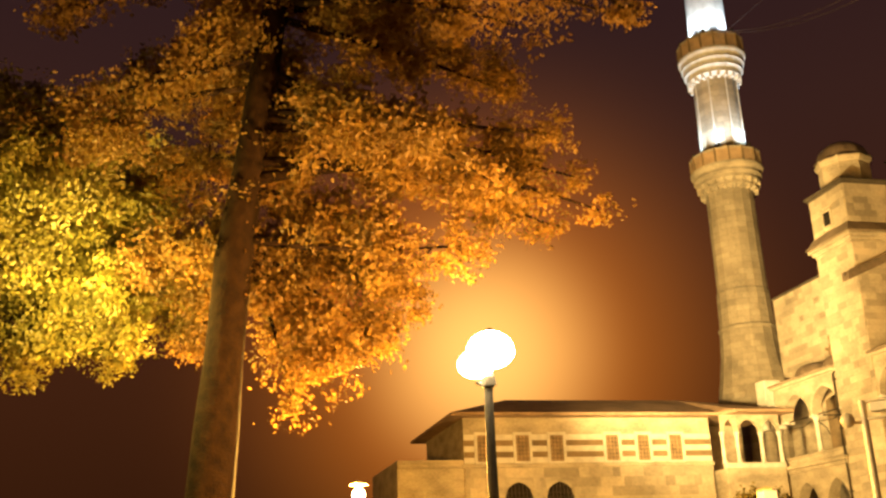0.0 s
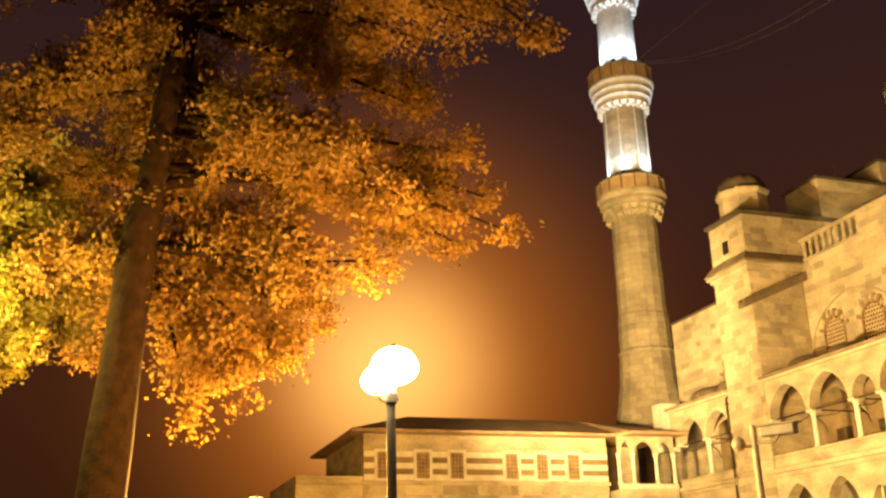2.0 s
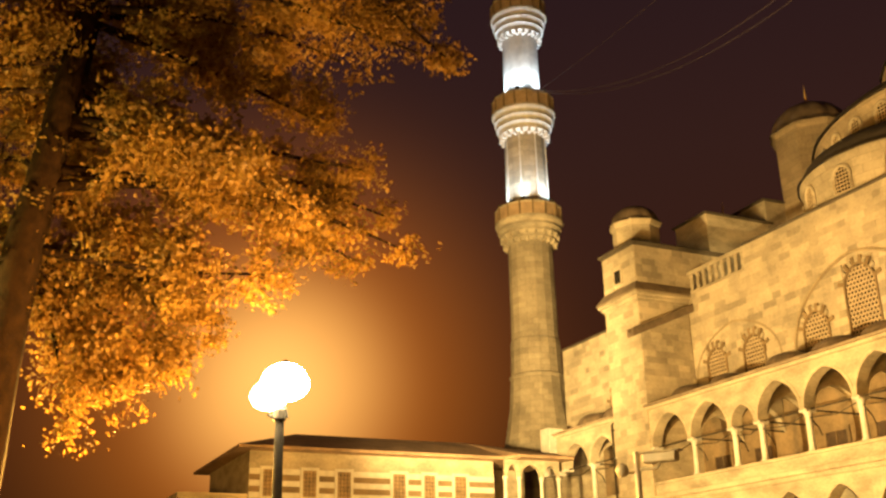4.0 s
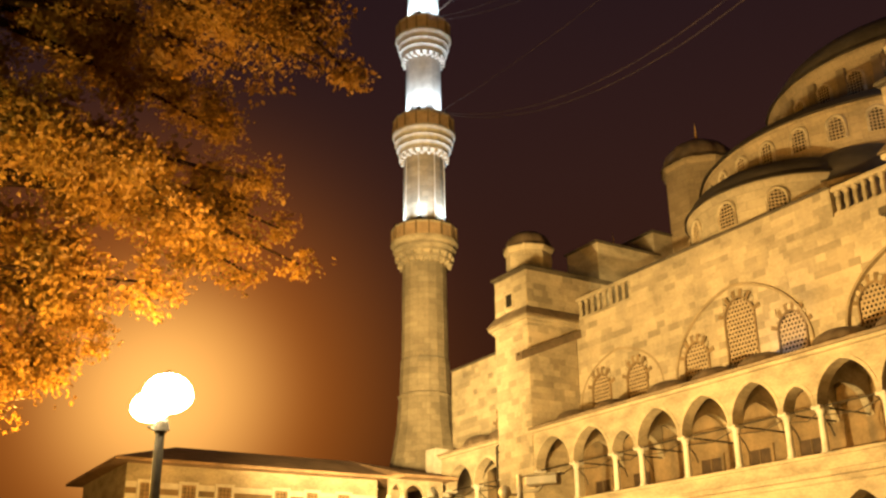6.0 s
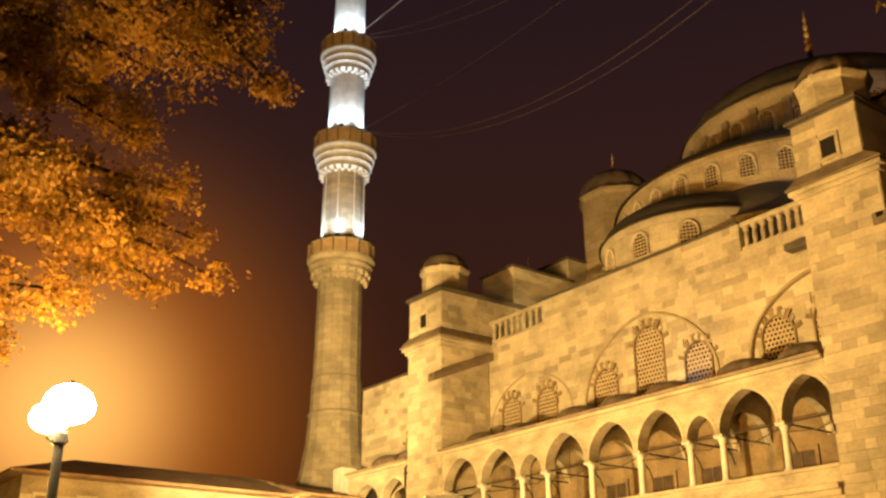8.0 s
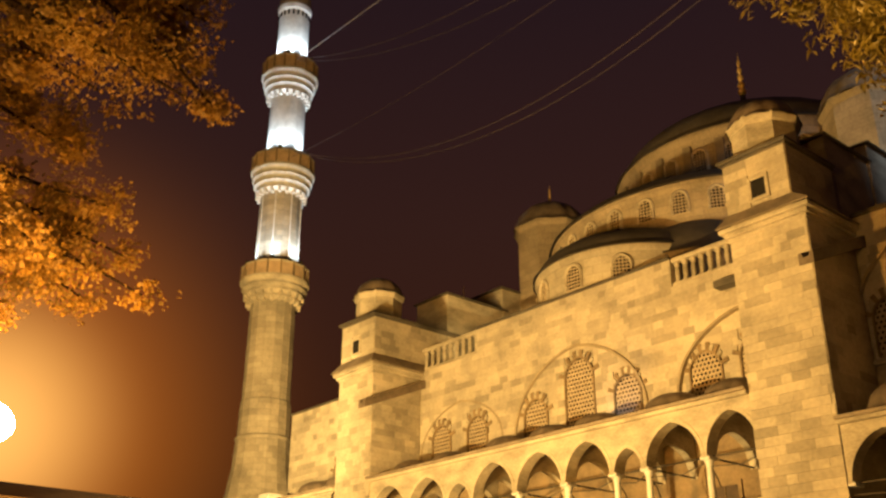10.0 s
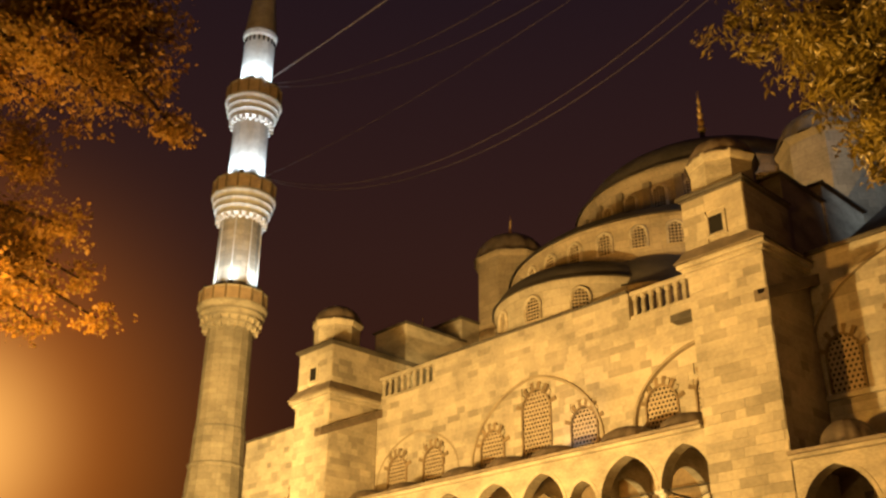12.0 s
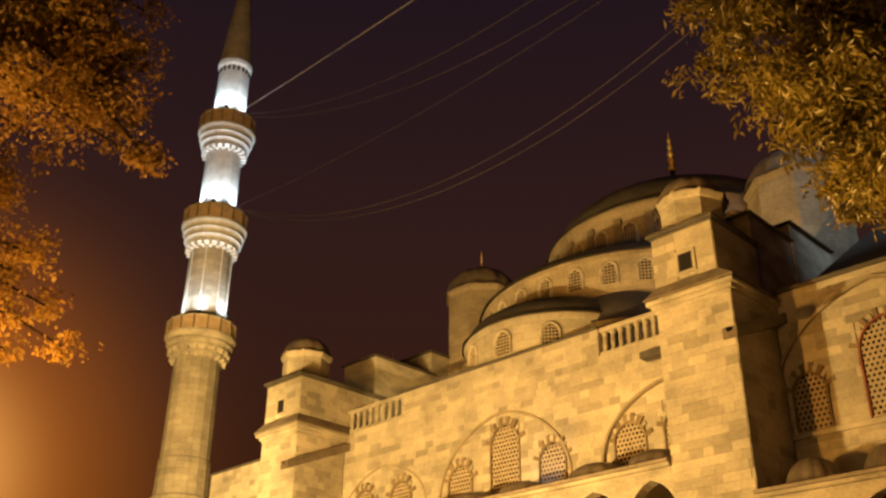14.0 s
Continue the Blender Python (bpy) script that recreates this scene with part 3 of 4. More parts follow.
def buttress(x0, x1, label, deep, inset=0.0):
    """A buttress tower: shaft, lead-weathered cornice, upper stage with a small window, octagonal turret with a ribbed dome."""
    root = holder("buttress_tower", ((x0 + x1) / 2, YF, 0), label, "tower", group="buttress towers")
    inv = Matrix.Translation((-(x0 + x1) / 2, -YF, 0))

    def p(name, bm, mat, lab="", smooth=False):
        ob = part(name, bm, mat, root, lab, smooth)
        ob.matrix_parent_inverse = inv
        return ob

    shaft = p("shaft", boxed(x0 + 0.03, x1 - 0.03, YF + 0.03, YW + 1.0, 0, 16.9, bevel=0.0), STONE_PLAIN, "shaft of pale ashlar blocks")
    bm = bmesh.new()
    for o, za, zb in ((0.06, 16.6, 16.75), (0.16, 16.75, 16.92), (0.3, 16.92, 17.1)):
        box(bm, x0 - o, x1 + o, YF - o, 36.0, za, zb, 0.02)
    p("cornice", bm, STONE_PLAIN, "stepped stone cornice")
    bm = bmesh.new()
    lo = [(x0 - 0.36, YF - 0.36), (x1 + 0.36, YF - 0.36), (x1 + 0.36, deep), (x0 - 0.36, deep)]
    hi = [(x0 + 0.04, YF + 0.04), (x1 - inset - 0.04, YF + 0.04), (x1 - inset - 0.04, deep), (x0 + 0.04, deep)]
    r0, r1, r2 = [[bm.verts.new((a, b, z)) for a, b in ring] for ring, z in ((lo, 17.1), (lo, 17.16), (hi, 17.75))]
    for a, b in ((r0, r1), (r1, r2)):
        for k in range(4):
            bm.faces.new((a[k], a[(k + 1) % 4], b[(k + 1) % 4], b[k]))
    p("weathering", bm, LEAD_LIT, "sloping lead weathering")
    top_r = x1 - inset
    up = p("upper_stage", boxed(x0 + 0.05, top_r - 0.05, YF + 0.06, deep - 0.1, 17.1, 19.8, bevel=0.0), STONE_PLAIN, "upper stage of pale stone")
    cx, ww = (x0 + x1) / 2 - 0.1, 0.29
    # no opening is cut: a near-black block paints the window's inner shade
    part("window_shade_block", boxed(cx - ww, cx + ww, YF - 0.01, YF + 0.3, 18.0, 18.72, bevel=0.0), SHADE, up, "small square window, its shade painted on a near-black block")
    bm = bmesh.new()
    for a in ((cx - ww - 0.14, cx - ww, 17.88, 18.84), (cx + ww, cx + ww + 0.14, 17.88, 18.84), (cx - ww, cx + ww, 18.72, 18.84), (cx - ww, cx + ww, 17.88, 18.0)):
        box(bm, a[0], a[1], YF - 0.06, YF + 0.2, a[2], a[3], 0.015)
    part("window_surround", bm, STONE_PLAIN, up)
    bm = box(bmesh.new(), x0 - 0.16, top_r + 0.14, YF - 0.16, deep, 19.8, 19.94, 0.02)
    box(bm, x0 - 0.06, top_r + 0.06, YF - 0.06, deep, 19.7, 19.8, 0.02)
    p("top_coping", bm, LEAD, "thin lead coping")
    c = ((x0 + top_r) / 2 - 0.25, YF + 1.55, 19.9)
    tur = p("turret", lathe(bmesh.new(), [(1.28, 0), (1.28, 1.35), (1.36, 1.42), (1.44, 1.6), (1.44, 1.68)], 8, c), STONE_PLAIN, "octagonal turret")
    part("turret_dome", lead_dome(bmesh.new(), (c[0], c[1], c[2] + 1.68), 1.3, 1.1, 10), LEAD_RIBBED, tur, "small ribbed lead dome", True)
    return root, shaft, up


TOWER_FAR = buttress(AX0, AX1, "square ashlar buttress tower beside the minaret, floodlit", 36.0)
TOWER_NEAR = buttress(BX0, BX1, "tall square ashlar buttress tower with a dark square window", 33.4, 0.4)


def column(parent, x, y, z0, z1, r, me=[None]):
    h = z1 - z0
    if me[0] is None or abs(me[0][1] - h) > 1e-3:
        bm = lathe(bmesh.new(), [(r * 1.45, 0), (r * 1.45, 0.09), (r * 1.1, 0.16), (r, 0.22), (r * 0.9, h - 0.34), (r * 1.0, h - 0.32), (r * 0.95, h - 0.28), (r * 1.35, h - 0.1), (r * 1.5, h - 0.08), (r * 1.5, h)], 14)
        ob = part("column", bm, MARBLE, parent, "slim marble column with a carved capital", True)
        me[0] = (ob.data, h)
    else:
        ob = new("column", me[0][0])
        ob.parent = parent
        tagged(ob, "slim marble column with a carved capital")
    ob.location = (x, y, z0)
    return ob


def gallery(name, x0, x1, cols, eave, sill, spring, crown, label, low_arches, roof_domes):
    """A two-storey arcaded gallery against the flank; cols are the column lines."""
    root = holder(name, (0, 0, 0), label, "gallery", group="side galleries")
    yb = YF + 0.55
    bays = []
    for a, b in zip(cols, cols[1:]):
        small = (b - a) < 2.0
        bays.append((a + 0.11, b - 0.11, spring + (crown - spring) * (0.6 if small else 1.0)))
    upper = part("arcade_wall", arch_wall(bmesh.new(), bays, x0, x1, spring, eave - 0.12, YF + 0.02, yb), STONE_PLAIN, root, "pale stone arcade with pointed arches")
    for a, b, c in bays:
        part("arch_ring", arch_band(bmesh.new(), (a + b) / 2, (b - a) / 2, spring, c, YF - 0.005, YF + 0.06, 0.14), STONE_PLAIN, upper)
    for x in cols[1:-1]:
        column(root, x, YF + 0.28, sill - 0.05, spring, 0.135)
    for x in cols:
        part("impost", boxed(x - 0.2, x + 0.2, YF - 0.0, yb + 0.02, spring - 0.08, spring + 0.05), MARBLE, upper)
    part("parapet", box(boxed(x0, x1, YF + 0.06, YF + 0.42, 6.75, sill - 0.12), x0, x1, YF - 0.02, YF + 0.5, sill - 0.12, sill, 0.02), STONE_PLAIN, root, "pale stone parapet slab")
    part("floor_ledge", box(boxed(x0, x1, YF - 0.28, YW, 6.55, 6.75), x0, x1, YF - 0.14, YW, 6.35, 6.55, 0.03), STONE_PLAIN, root, "moulded stone floor ledge")
    for a, b in zip(cols, cols[1:]):
        rods = part("tie_rod", tube(bmesh.new(), [(a, YF + 0.28, spring + 0.03), (b, YF + 0.28, spring + 0.03)], 0.035, 6), IRON, root, "dark iron tie rod")
        tb = tube(bmesh.new(), [((a + b) / 2 + 0.2, YF + 0.2, spring - 0.42), (b, YF + 0.28, spring - 0.1)], 0.022, 5)
        tube(tb, [(a, YF + 0.25, spring - 0.3), ((a + b) / 2 + 0.2, YF + 0.2, spring - 0.42)], 0.022, 5)
        tube(tb, [(b, YF + 0.28, spring + 0.03), (b, YW, spring + 0.03)], 0.035, 5)
        tube(tb, [(b, YF + 0.3, spring - 0.25), (b - 0.15, YF + 0.9, spring - 0.6), (b - 0.1, YF + 1.0, spring - 0.95)], 0.03, 5)
        part("brace", tb, IRON, rods)
    # transverse arches over each column line
    for x in cols[1:-1]:
        bm = bmesh.new()
        line = [(YF + 0.5 + (YW - YF - 0.6) * i / 10, spring + 1.15 * rise(-1 + 2 * i / 10)) for i in range(11)]
        ring = []
        for y, z in line:
            ring.append([bm.verts.new(v) for v in ((x - 0.16, y, z), (x + 0.16, y, z), (x + 0.16, y, eave - 0.15), (x - 0.16, y, eave - 0.15))])
        for a, b in zip(ring, ring[1:]):
            for k in range(4):
                bm.faces.new((a[k], a[(k + 1) % 4], b[(k + 1) % 4], b[k]))
        part("cross_arch", bm, STONE_PLAIN, root)
    part("gallery_ceiling", boxed(x0, x1, YF + 0.3, YW, eave - 0.2, eave - 0.05, bevel=0.0), OCHRE_SHADED, root, "plain gallery ceiling, interior dimness put into its colour")
    bm = bmesh.new()
    e = [bm.verts.new(v) for v in ((x0, YF - 0.3, eave - 0.06), (x1, YF - 0.3, eave - 0.06), (x1, YF - 0.3, eave + 0.05), (x0, YF - 0.3, eave + 0.05), (x0, YW + 0.02, eave + 0.62), (x1, YW + 0.02, eave + 0.62), (x0, YW + 0.02, eave - 0.06), (x1, YW + 0.02, eave - 0.06))]
    for q in ((0, 1, 2, 3), (3, 2, 5, 4), (0, 6, 7, 1), (0, 3, 4, 6), (1, 7, 5, 2)):
        bm.faces.new([e[i] for i in q])
    roof = part("roof", bm, LEAD_LIT, root, "lean-to lead roof with low domes")
    part("eave_moulding", boxed(x0, x1, YF - 0.2, YF + 0.1, eave - 0.2, eave - 0.06, bevel=0.02), STONE_PLAIN, root)
    for x, r, h in roof_domes:
        part("roof_dome", lathe(bmesh.new(), [(r + 0.06, -0.3), (r + 0.06, 0.02)] + dome_profile(r, h, 8, 0.02), 84, (x, YF + 1.55, eave + 0.25), wave=14, depth=0.045), LEAD_RIBBED, roof, "low ribbed lead dome", True)
    # added lining, dark-coloured to imitate the shade at the back
    part("back_wall", boxed(x0, x1, YW - 0.05, YW + 0.01, 6.75, eave - 0.2, bevel=0.0), OCHRE_SHADED, root, "stained ochre lining of the gallery back, interior dimness put into its colour")
    # doors and windows at the back of the gallery
    for a, b in zip(cols, cols[1:]):
        if b - a < 2.0:
            continue
        c = (a + b) / 2
        d = part("back_window", boxed(c - 0.58, c + 0.58, YW - 0.1, YW + 0.05, 6.9, 8.6, bevel=0.0), WOOD, root, "dark wooden shuttered window")
        bm = bmesh.new()
        for q in ((c - 0.74, c - 0.58, 6.8, 8.76), (c + 0.58, c + 0.74, 6.8, 8.76), (c - 0.58, c + 0.58, 8.6, 8.76), (c - 0.02, c + 0.02, 6.9, 8.6)):
            box(bm, q[0], q[1], YW - 0.15, YW + 0.02, q[2], q[3], 0.01)
        part("window_surround", bm, OCHRE_SHADED, d)
    # lower storey
    part("lower_wall", arch_wall(bmesh.new(), low_arches, x0, x1, 4.3, 6.35, YF, YF + 0.6), STONE_PLAIN, root, "lower arcade wall of pale stone")
    prev = x0
    bm = bmesh.new()
    for a, b, _ in sorted(low_arches):
        box(bm, prev, a, YF, YF + 0.6, 0, 4.3)
        prev = b
    box(bm, prev, x1, YF, YF + 0.6, 0, 4.3)
    part("pier_wall", bm, STONE_PLAIN, root, "square stone piers of the lower arcade")
    return root


MAIN_COLS = [-40.5, -37.56, -34.75, -33.05, -30.33, -27.56, -25.03, -23.49, -20.8, -18.45]
def downpipe():
    bm = tube(bmesh.new(), [(AX0 - 0.12, YF - 0.1, 0.0), (AX0 - 0.12, YF - 0.1, 10.7), (AX0 - 0.12, YF + 0.15, 10.95)], 0.05, 8)
    for z in (2.0, 5.0, 8.0, 10.4):
        box(bm, AX0 - 0.2, AX0 + 0.02, YF - 0.16, YF + 0.02, z, z + 0.05)
    tagged(part("downpipe", bm, IRON), "thin dark downpipe beside the buttress tower", "pipe")


downpipe()
GAL_MAIN = gallery("main_gallery", AX1 + 0.02, BX0 - 0.02, MAIN_COLS, GAL_EAVE, SILL, SPRING, CROWN, "two-storey pale stone side gallery with pointed arches",
                   [(a + 0.3, b - 0.3, 6.0 if b - a > 2 else 5.4) for a, b in zip(MAIN_COLS, MAIN_COLS[1:])],
                   [(-39.0, 1.0, 0.6), (-36.1, 1.0, 0.55), (-32.1, 1.15, 0.62), (-29.3, 1.15, 0.6), (-26.7, 1.15, 0.6), (-22.9, 1.25, 0.68), (-20.2, 1.2, 0.68)])
LEFT_COLS = [-48.8, -46.14, -43.5]
GAL_LEFT = gallery("end_gallery", -49.4, AX0, LEFT_COLS, GAL_EAVE, 7.2, SPRING, 10.35, "short end bay of the stone gallery next to the pavilion",
                   [(-48.5, -46.4, 5.8), (-45.8, -43.8, 5.8)], [(-47.5, 1.1, 0.75), (-44.9, 1.1, 0.75)])
RIGHT_COLS = [-15.6, -12.9, -10.2, -7.5, -4.8, -2.1]
GAL_RIGHT = gallery("near_gallery", BX1 + 0.02, -2.0, RIGHT_COLS, 9.45, 5.9, 7.4, 8.95, "lower side gallery of pale stone with lead domes",
                    [(a + 0.3, b - 0.3, 5.0) for a, b in zip(RIGHT_COLS, RIGHT_COLS[1:])], [(-14.35, 0.95, 0.95), (-11.7, 0.95, 0.95), (-9.0, 0.95, 0.95)])


def minaret():
    """Tall fluted minaret: flared base, four shafts, three corbelled balconies, a lead spire."""
    cx, cy = -59.92, 35.15
    root = holder("minaret", (cx, cy, 0), "tall stone minaret with three balconies, upper shafts lit white", "minaret")
    N = 16

    def p(name, bm, mat, label="", smooth=False, parent=None):
        return part(name, bm, mat, parent or root, label, smooth)

    p("base", lathe(bmesh.new(), [(2.95, 0), (2.95, 10.6), (2.47, 12.4), (2.26, 13.5), (2.0, 15.1), (1.88, 17.0)], N, uv=True), STONE_COURSED, "flared polygonal stone base")
    p("moulding", lathe(bmesh.new(), [(1.88, 16.92), (1.96, 17.0), (1.96, 17.12), (1.84, 17.2)], N), STONE_PLAIN)
    p("lower_shaft", lathe(bmesh.new(), [(1.83, 17.15), (1.76, 19.6), (1.69, 19.75), (1.63, 26.9)], N, uv=True), STONE_COURSED, "polygonal stone shaft in courses")
    stages = (  # corbel foot, rail foot, rail top, shaft radius below, balcony radius, shaft above, its top
        (26.75, 28.5, 29.65, 1.63, 2.44, 1.6, 35.5),
        (35.4, 37.5, 38.75, 1.56, 2.36, 1.42, 44.1),
        (44.0, 46.1, 47.4, 1.38, 2.17, 1.28, 52.4))
    for k, (zc, zr, zt, rb, rr, ra, zn) in enumerate(stages):
        bm = bmesh.new()
        tiers = 4
        prof_r = [rb + (rr - rb) * (i / tiers) ** 0.62 for i in range(tiers + 1)]
        dz = (zr - zc) / tiers
        for i in range(tiers):
            a, b, z = prof_r[i], prof_r[i + 1], zc + i * dz
            lathe(bm, [(a * 0.97, z - 0.05), (a * 0.985, z + dz * 0.3), (a + (b - a) * 0.35, z + dz * 0.52), (b * 0.985, z + dz * 0.66), (b + 0.03, z + dz * 0.7), (b + 0.03, z + dz * 0.95), (b * 0.97, z + dz)], 96, wave=20, depth=0.02 if i < tiers - 1 else 0.0)
            # small brackets with open niches between them
            if i == 0 or (k == 0 and i < 2):
                for j in range(20):
                    q = Matrix.Rotation(2 * math.pi * j / 20, 4, "Z")
                    g = bmesh.ops.create_cube(bm, size=1.0, matrix=q @ Matrix.Translation(((a + b) / 2 - 0.06, 0, z + dz * 0.36)) @ Matrix.Diagonal((b - a + 0.16, 0.17, dz * 0.66, 1)))
        # upper corbels paler: part of the white floodlighting is put into the colour
        corbel = p("corbel", bm, STONE_PLAIN if k == 0 else MARBLE, "carved stalactite corbel")
        p("balcony_floor", lathe(bmesh.new(), [(0.3, zr - 0.05), (rr + 0.08, zr - 0.05), (rr + 0.08, zr + 0.08), (0.3, zr + 0.08)], 32), STONE_PLAIN)
        rail = p("balcony_rail", lathe(bmesh.new(), [(rr - 0.1, zt - 0.14), (rr + 0.04, zt - 0.14), (rr + 0.04, zt), (rr - 0.1, zt), (rr - 0.1, zt - 0.14)], N), STONE_PLAIN, "stone rail on pierced panels")
        w = 2 * rr * math.tan(math.pi / N)
        panel, post = None, None
        for i in range(N):
            a = 2 * math.pi * (i + 0.5) / N
            ri = rr * math.cos(math.pi / N)
            m = Matrix.Translation((0, 0, 0)) @ Matrix.Rotation(a, 4, "Z")
            if panel is None:
                pb = boxed(ri - 0.07, ri - 0.01, -w / 2 + 0.07, w / 2 - 0.07, zr + 0.08, zt - 0.12, bevel=0.01)
                o = part("rail_panel", pb, RAIL, rail)
                panel = o.data
                q = part("rail_post", boxed(ri - 0.12, ri + 0.06, w / 2 - 0.06, w / 2 + 0.06, zr + 0.05, zt + 0.03, bevel=0.01), STONE_DARK, rail)
                post = q.data
            else:
                o, q = new("rail_panel", panel), new("rail_post", post)
                o.parent = q.parent = rail
            o.matrix_local = q.matrix_local = m
        top = "upper_shaft"
        # the two top shafts likewise carry some of the white light as colour
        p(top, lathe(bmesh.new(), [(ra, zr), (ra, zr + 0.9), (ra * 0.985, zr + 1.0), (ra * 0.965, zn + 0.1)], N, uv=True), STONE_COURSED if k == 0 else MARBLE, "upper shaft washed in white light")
        for i in range(N):
            if k == 0 and i % 2 == 0:
                a = 2 * math.pi * i / N
                fl = tube(bmesh.new(), [(ra * 1.0 * math.cos(a), ra * math.sin(a), zr + 1.0), (ra * 0.975 * math.cos(a), ra * 0.975 * math.sin(a), zn)], 0.05, 5)
                part("shaft_rib", fl, MARBLE, root)
        # small floodlights on the balcony
        for j, az in enumerate((-160, -100, -40, 20, 80, 140)):
            a = radians(az)
            at = (cx + (rr - 0.22) * math.cos(a), cy + (rr - 0.22) * math.sin(a), zt + 0.12)
            fx = p("floodlight", box(boxed(-0.16, 0.16, -0.12, 0.12, 0.0, 0.22), -0.03, 0.03, -0.03, 0.03, -0.6, 0.0, 0.0), IRON, "small balcony floodlight")
            fx.location = (at[0] - cx, at[1] - cy, at[2])
            lamp("balcony_light", "SPOT", (cx + (rr - 0.12) * math.cos(a), cy + (rr - 0.12) * math.sin(a), zt + 0.42), (cx + ra * 0.6 * math.cos(a), cy + ra * 0.6 * math.sin(a), zt + 4.6), 820 if k == 0 else 860, COOL, 0.15, 128, 1.0)
    p("crown", lathe(bmesh.new(), [(1.22, 52.3), (1.36, 52.5), (1.4, 52.9), (1.28, 52.95)], 32), MARBLE, "white crowning ring over niches painted as dark blocks")
    for i in range(20):
        a = 2 * math.pi * i / 20
        # solid dark blocks paint the shade of the niches
        ni = part("niche_shade", boxed(1.19, 1.285, -0.08, 0.08, 51.85, 52.3, bevel=0.02), SHADE, root)
        ni.matrix_local = Matrix.Rotation(a, 4, "Z")
    p("spire", lathe(bmesh.new(), [(1.36, 52.93), (1.33, 53.1), (0.95, 57.0), (0.5, 61.0), (0.08, 64.0)], 24), SPIRE, "slender conical lead spire")
    finial(root, (0, 0, 63.9), 2.0)
    return root


minaret()


def pavilion():
    """Low pavilion with striped upper storey, tile-thin lead roof and an open loggia at its end."""
    X = -49.6
    root = holder("pavilion", (X, 20, 0), "low two-storey stone pavilion with striped window storey", "building")
    inv = Matrix.Translation((-X, -20, 0))

    def p(name, bm, mat, lab="", parent=None):
        ob = part(name, bm, mat, parent or root, lab)
        if parent is None:
            ob.matrix_parent_inverse = inv
        return ob

    wall = p("wall", box(boxed(X - 9, X, 12.4, 26.0, 0, 9.5, bevel=0.0), X - 9, X - 3.0, 26.0, 29.6, 0, 9.5), STONE_PLAIN, "pale stone walls")
    p("annex_wall", boxed(X - 8, X - 0.1, 9.0, 12.4, 0, 7.4, bevel=0.02), STONE_PLAIN, "lower annex wall")
    p("string_course", boxed(X - 0.1, X + 0.12, 9.0, 26.1, 6.98, 7.14), STONE_PLAIN, "projecting string course")
    wy = [(15.05, 15.96), (16.88, 17.8), (19.94, 20.85), (21.71, 22.57), (23.51, 24.42), (13.0, 13.9)]
    for a, b in wy:
        win = p("window", boxed(X - 0.05, X + 0.025, a + 0.08, b - 0.08, 7.25, 8.62, bevel=0.0), GLARE_PANE, "tall window with a pale surround, glare painted into its pane")
        bm = bmesh.new()
        for q in ((a - 0.04, a + 0.1, 7.18, 8.75), (b - 0.1, b + 0.04, 7.18, 8.75), (a + 0.1, b - 0.1, 8.6, 8.75), (a + 0.1, b - 0.1, 7.16, 7.28)):
            box(bm, X - 0.02, X + 0.09, q[0], q[1], q[2], q[3], 0.012)
        p("window_surround", bm, MARBLE, parent=win)
        bm = bmesh.new()
        for i in range(1, 4):
            y = a + 0.08 + (b - a - 0.16) * i / 4
            tube(bm, [(X + 0.05, y, 7.25), (X + 0.05, y, 8.62)], 0.014, 5)
        for i in range(1, 7):
            z = 7.25 + 1.37 * i / 7
            tube(bm, [(X + 0.05, a + 0.08, z), (X + 0.05, b - 0.08, z)], 0.012, 5)
        p("grille", bm, IRON, parent=win)
    # alternating courses between the windows
    edges = [12.4] + [v for ab in sorted(wy) for v in (ab[0] - 0.04, ab[1] + 0.04)] + [26.0]
    for a, b in zip(edges[::2], edges[1::2]):
        for k in range(5):
            if b - a > 0.15:
                st = boxed(X - 0.02, X + (0.03 if k % 2 else 0.045), a + 0.005, b - 0.005, 7.2 + k * 0.29, 7.2 + (k + 1) * 0.29 - 0.012, bevel=0.008)
                p("striped_course", st, STONE_DARK if k % 2 else MARBLE, parent=wall)
    for y in (15.19, 17.37):
        bm = bmesh.new()
        pts = [(-0.72, 3.6), (0.72, 3.6)] + [(0.72 * s, 5.5 + 0.75 * rise(s)) for s in [1 - i / 6 for i in range(13)]]
        bm.faces.new([bm.verts.new((X + 0.02, y + u, z)) for u, z in pts])
        win = p("arched_window", bm, PANE, "arched lower window with an iron grille")
        bm = bmesh.new()
        for i in range(-3, 4):
            tube(bm, [(X + 0.05, y + i * 0.2, 3.6), (X + 0.05, y + i * 0.2, 5.5 + 0.75 * rise(i * 0.2 / 0.72))], 0.018, 5)
        for i in range(9):
            tube(bm, [(X + 0.05, y - 0.6, 3.8 + i * 0.24), (X + 0.05, y + 0.6, 3.8 + i * 0.24)], 0.016, 5)
        p("grille", bm, IRON, parent=win)
    # roof with wide eaves
    bm = bmesh.new()
    eave = [(X + 0.9, 11.6), (X + 0.9, 26.2), (X + 2.0, 26.6), (X + 2.0, 30.0), (X - 9.8, 30.0), (X - 9.8, 11.6)]
    low = [bm.verts.new((a, b, 9.5)) for a, b in eave]
    mid = [bm.verts.new((a, b, 9.64)) for a, b in eave]
    rid = [bm.verts.new(v) for v in ((X - 4.4, 16.0, 11.2), (X - 4.4, 26.5, 11.2))]
    for k in range(6):
        bm.faces.new((low[k], low[(k + 1) % 6], mid[(k + 1) % 6], mid[k]))
    bm.faces.new(low[::-1])
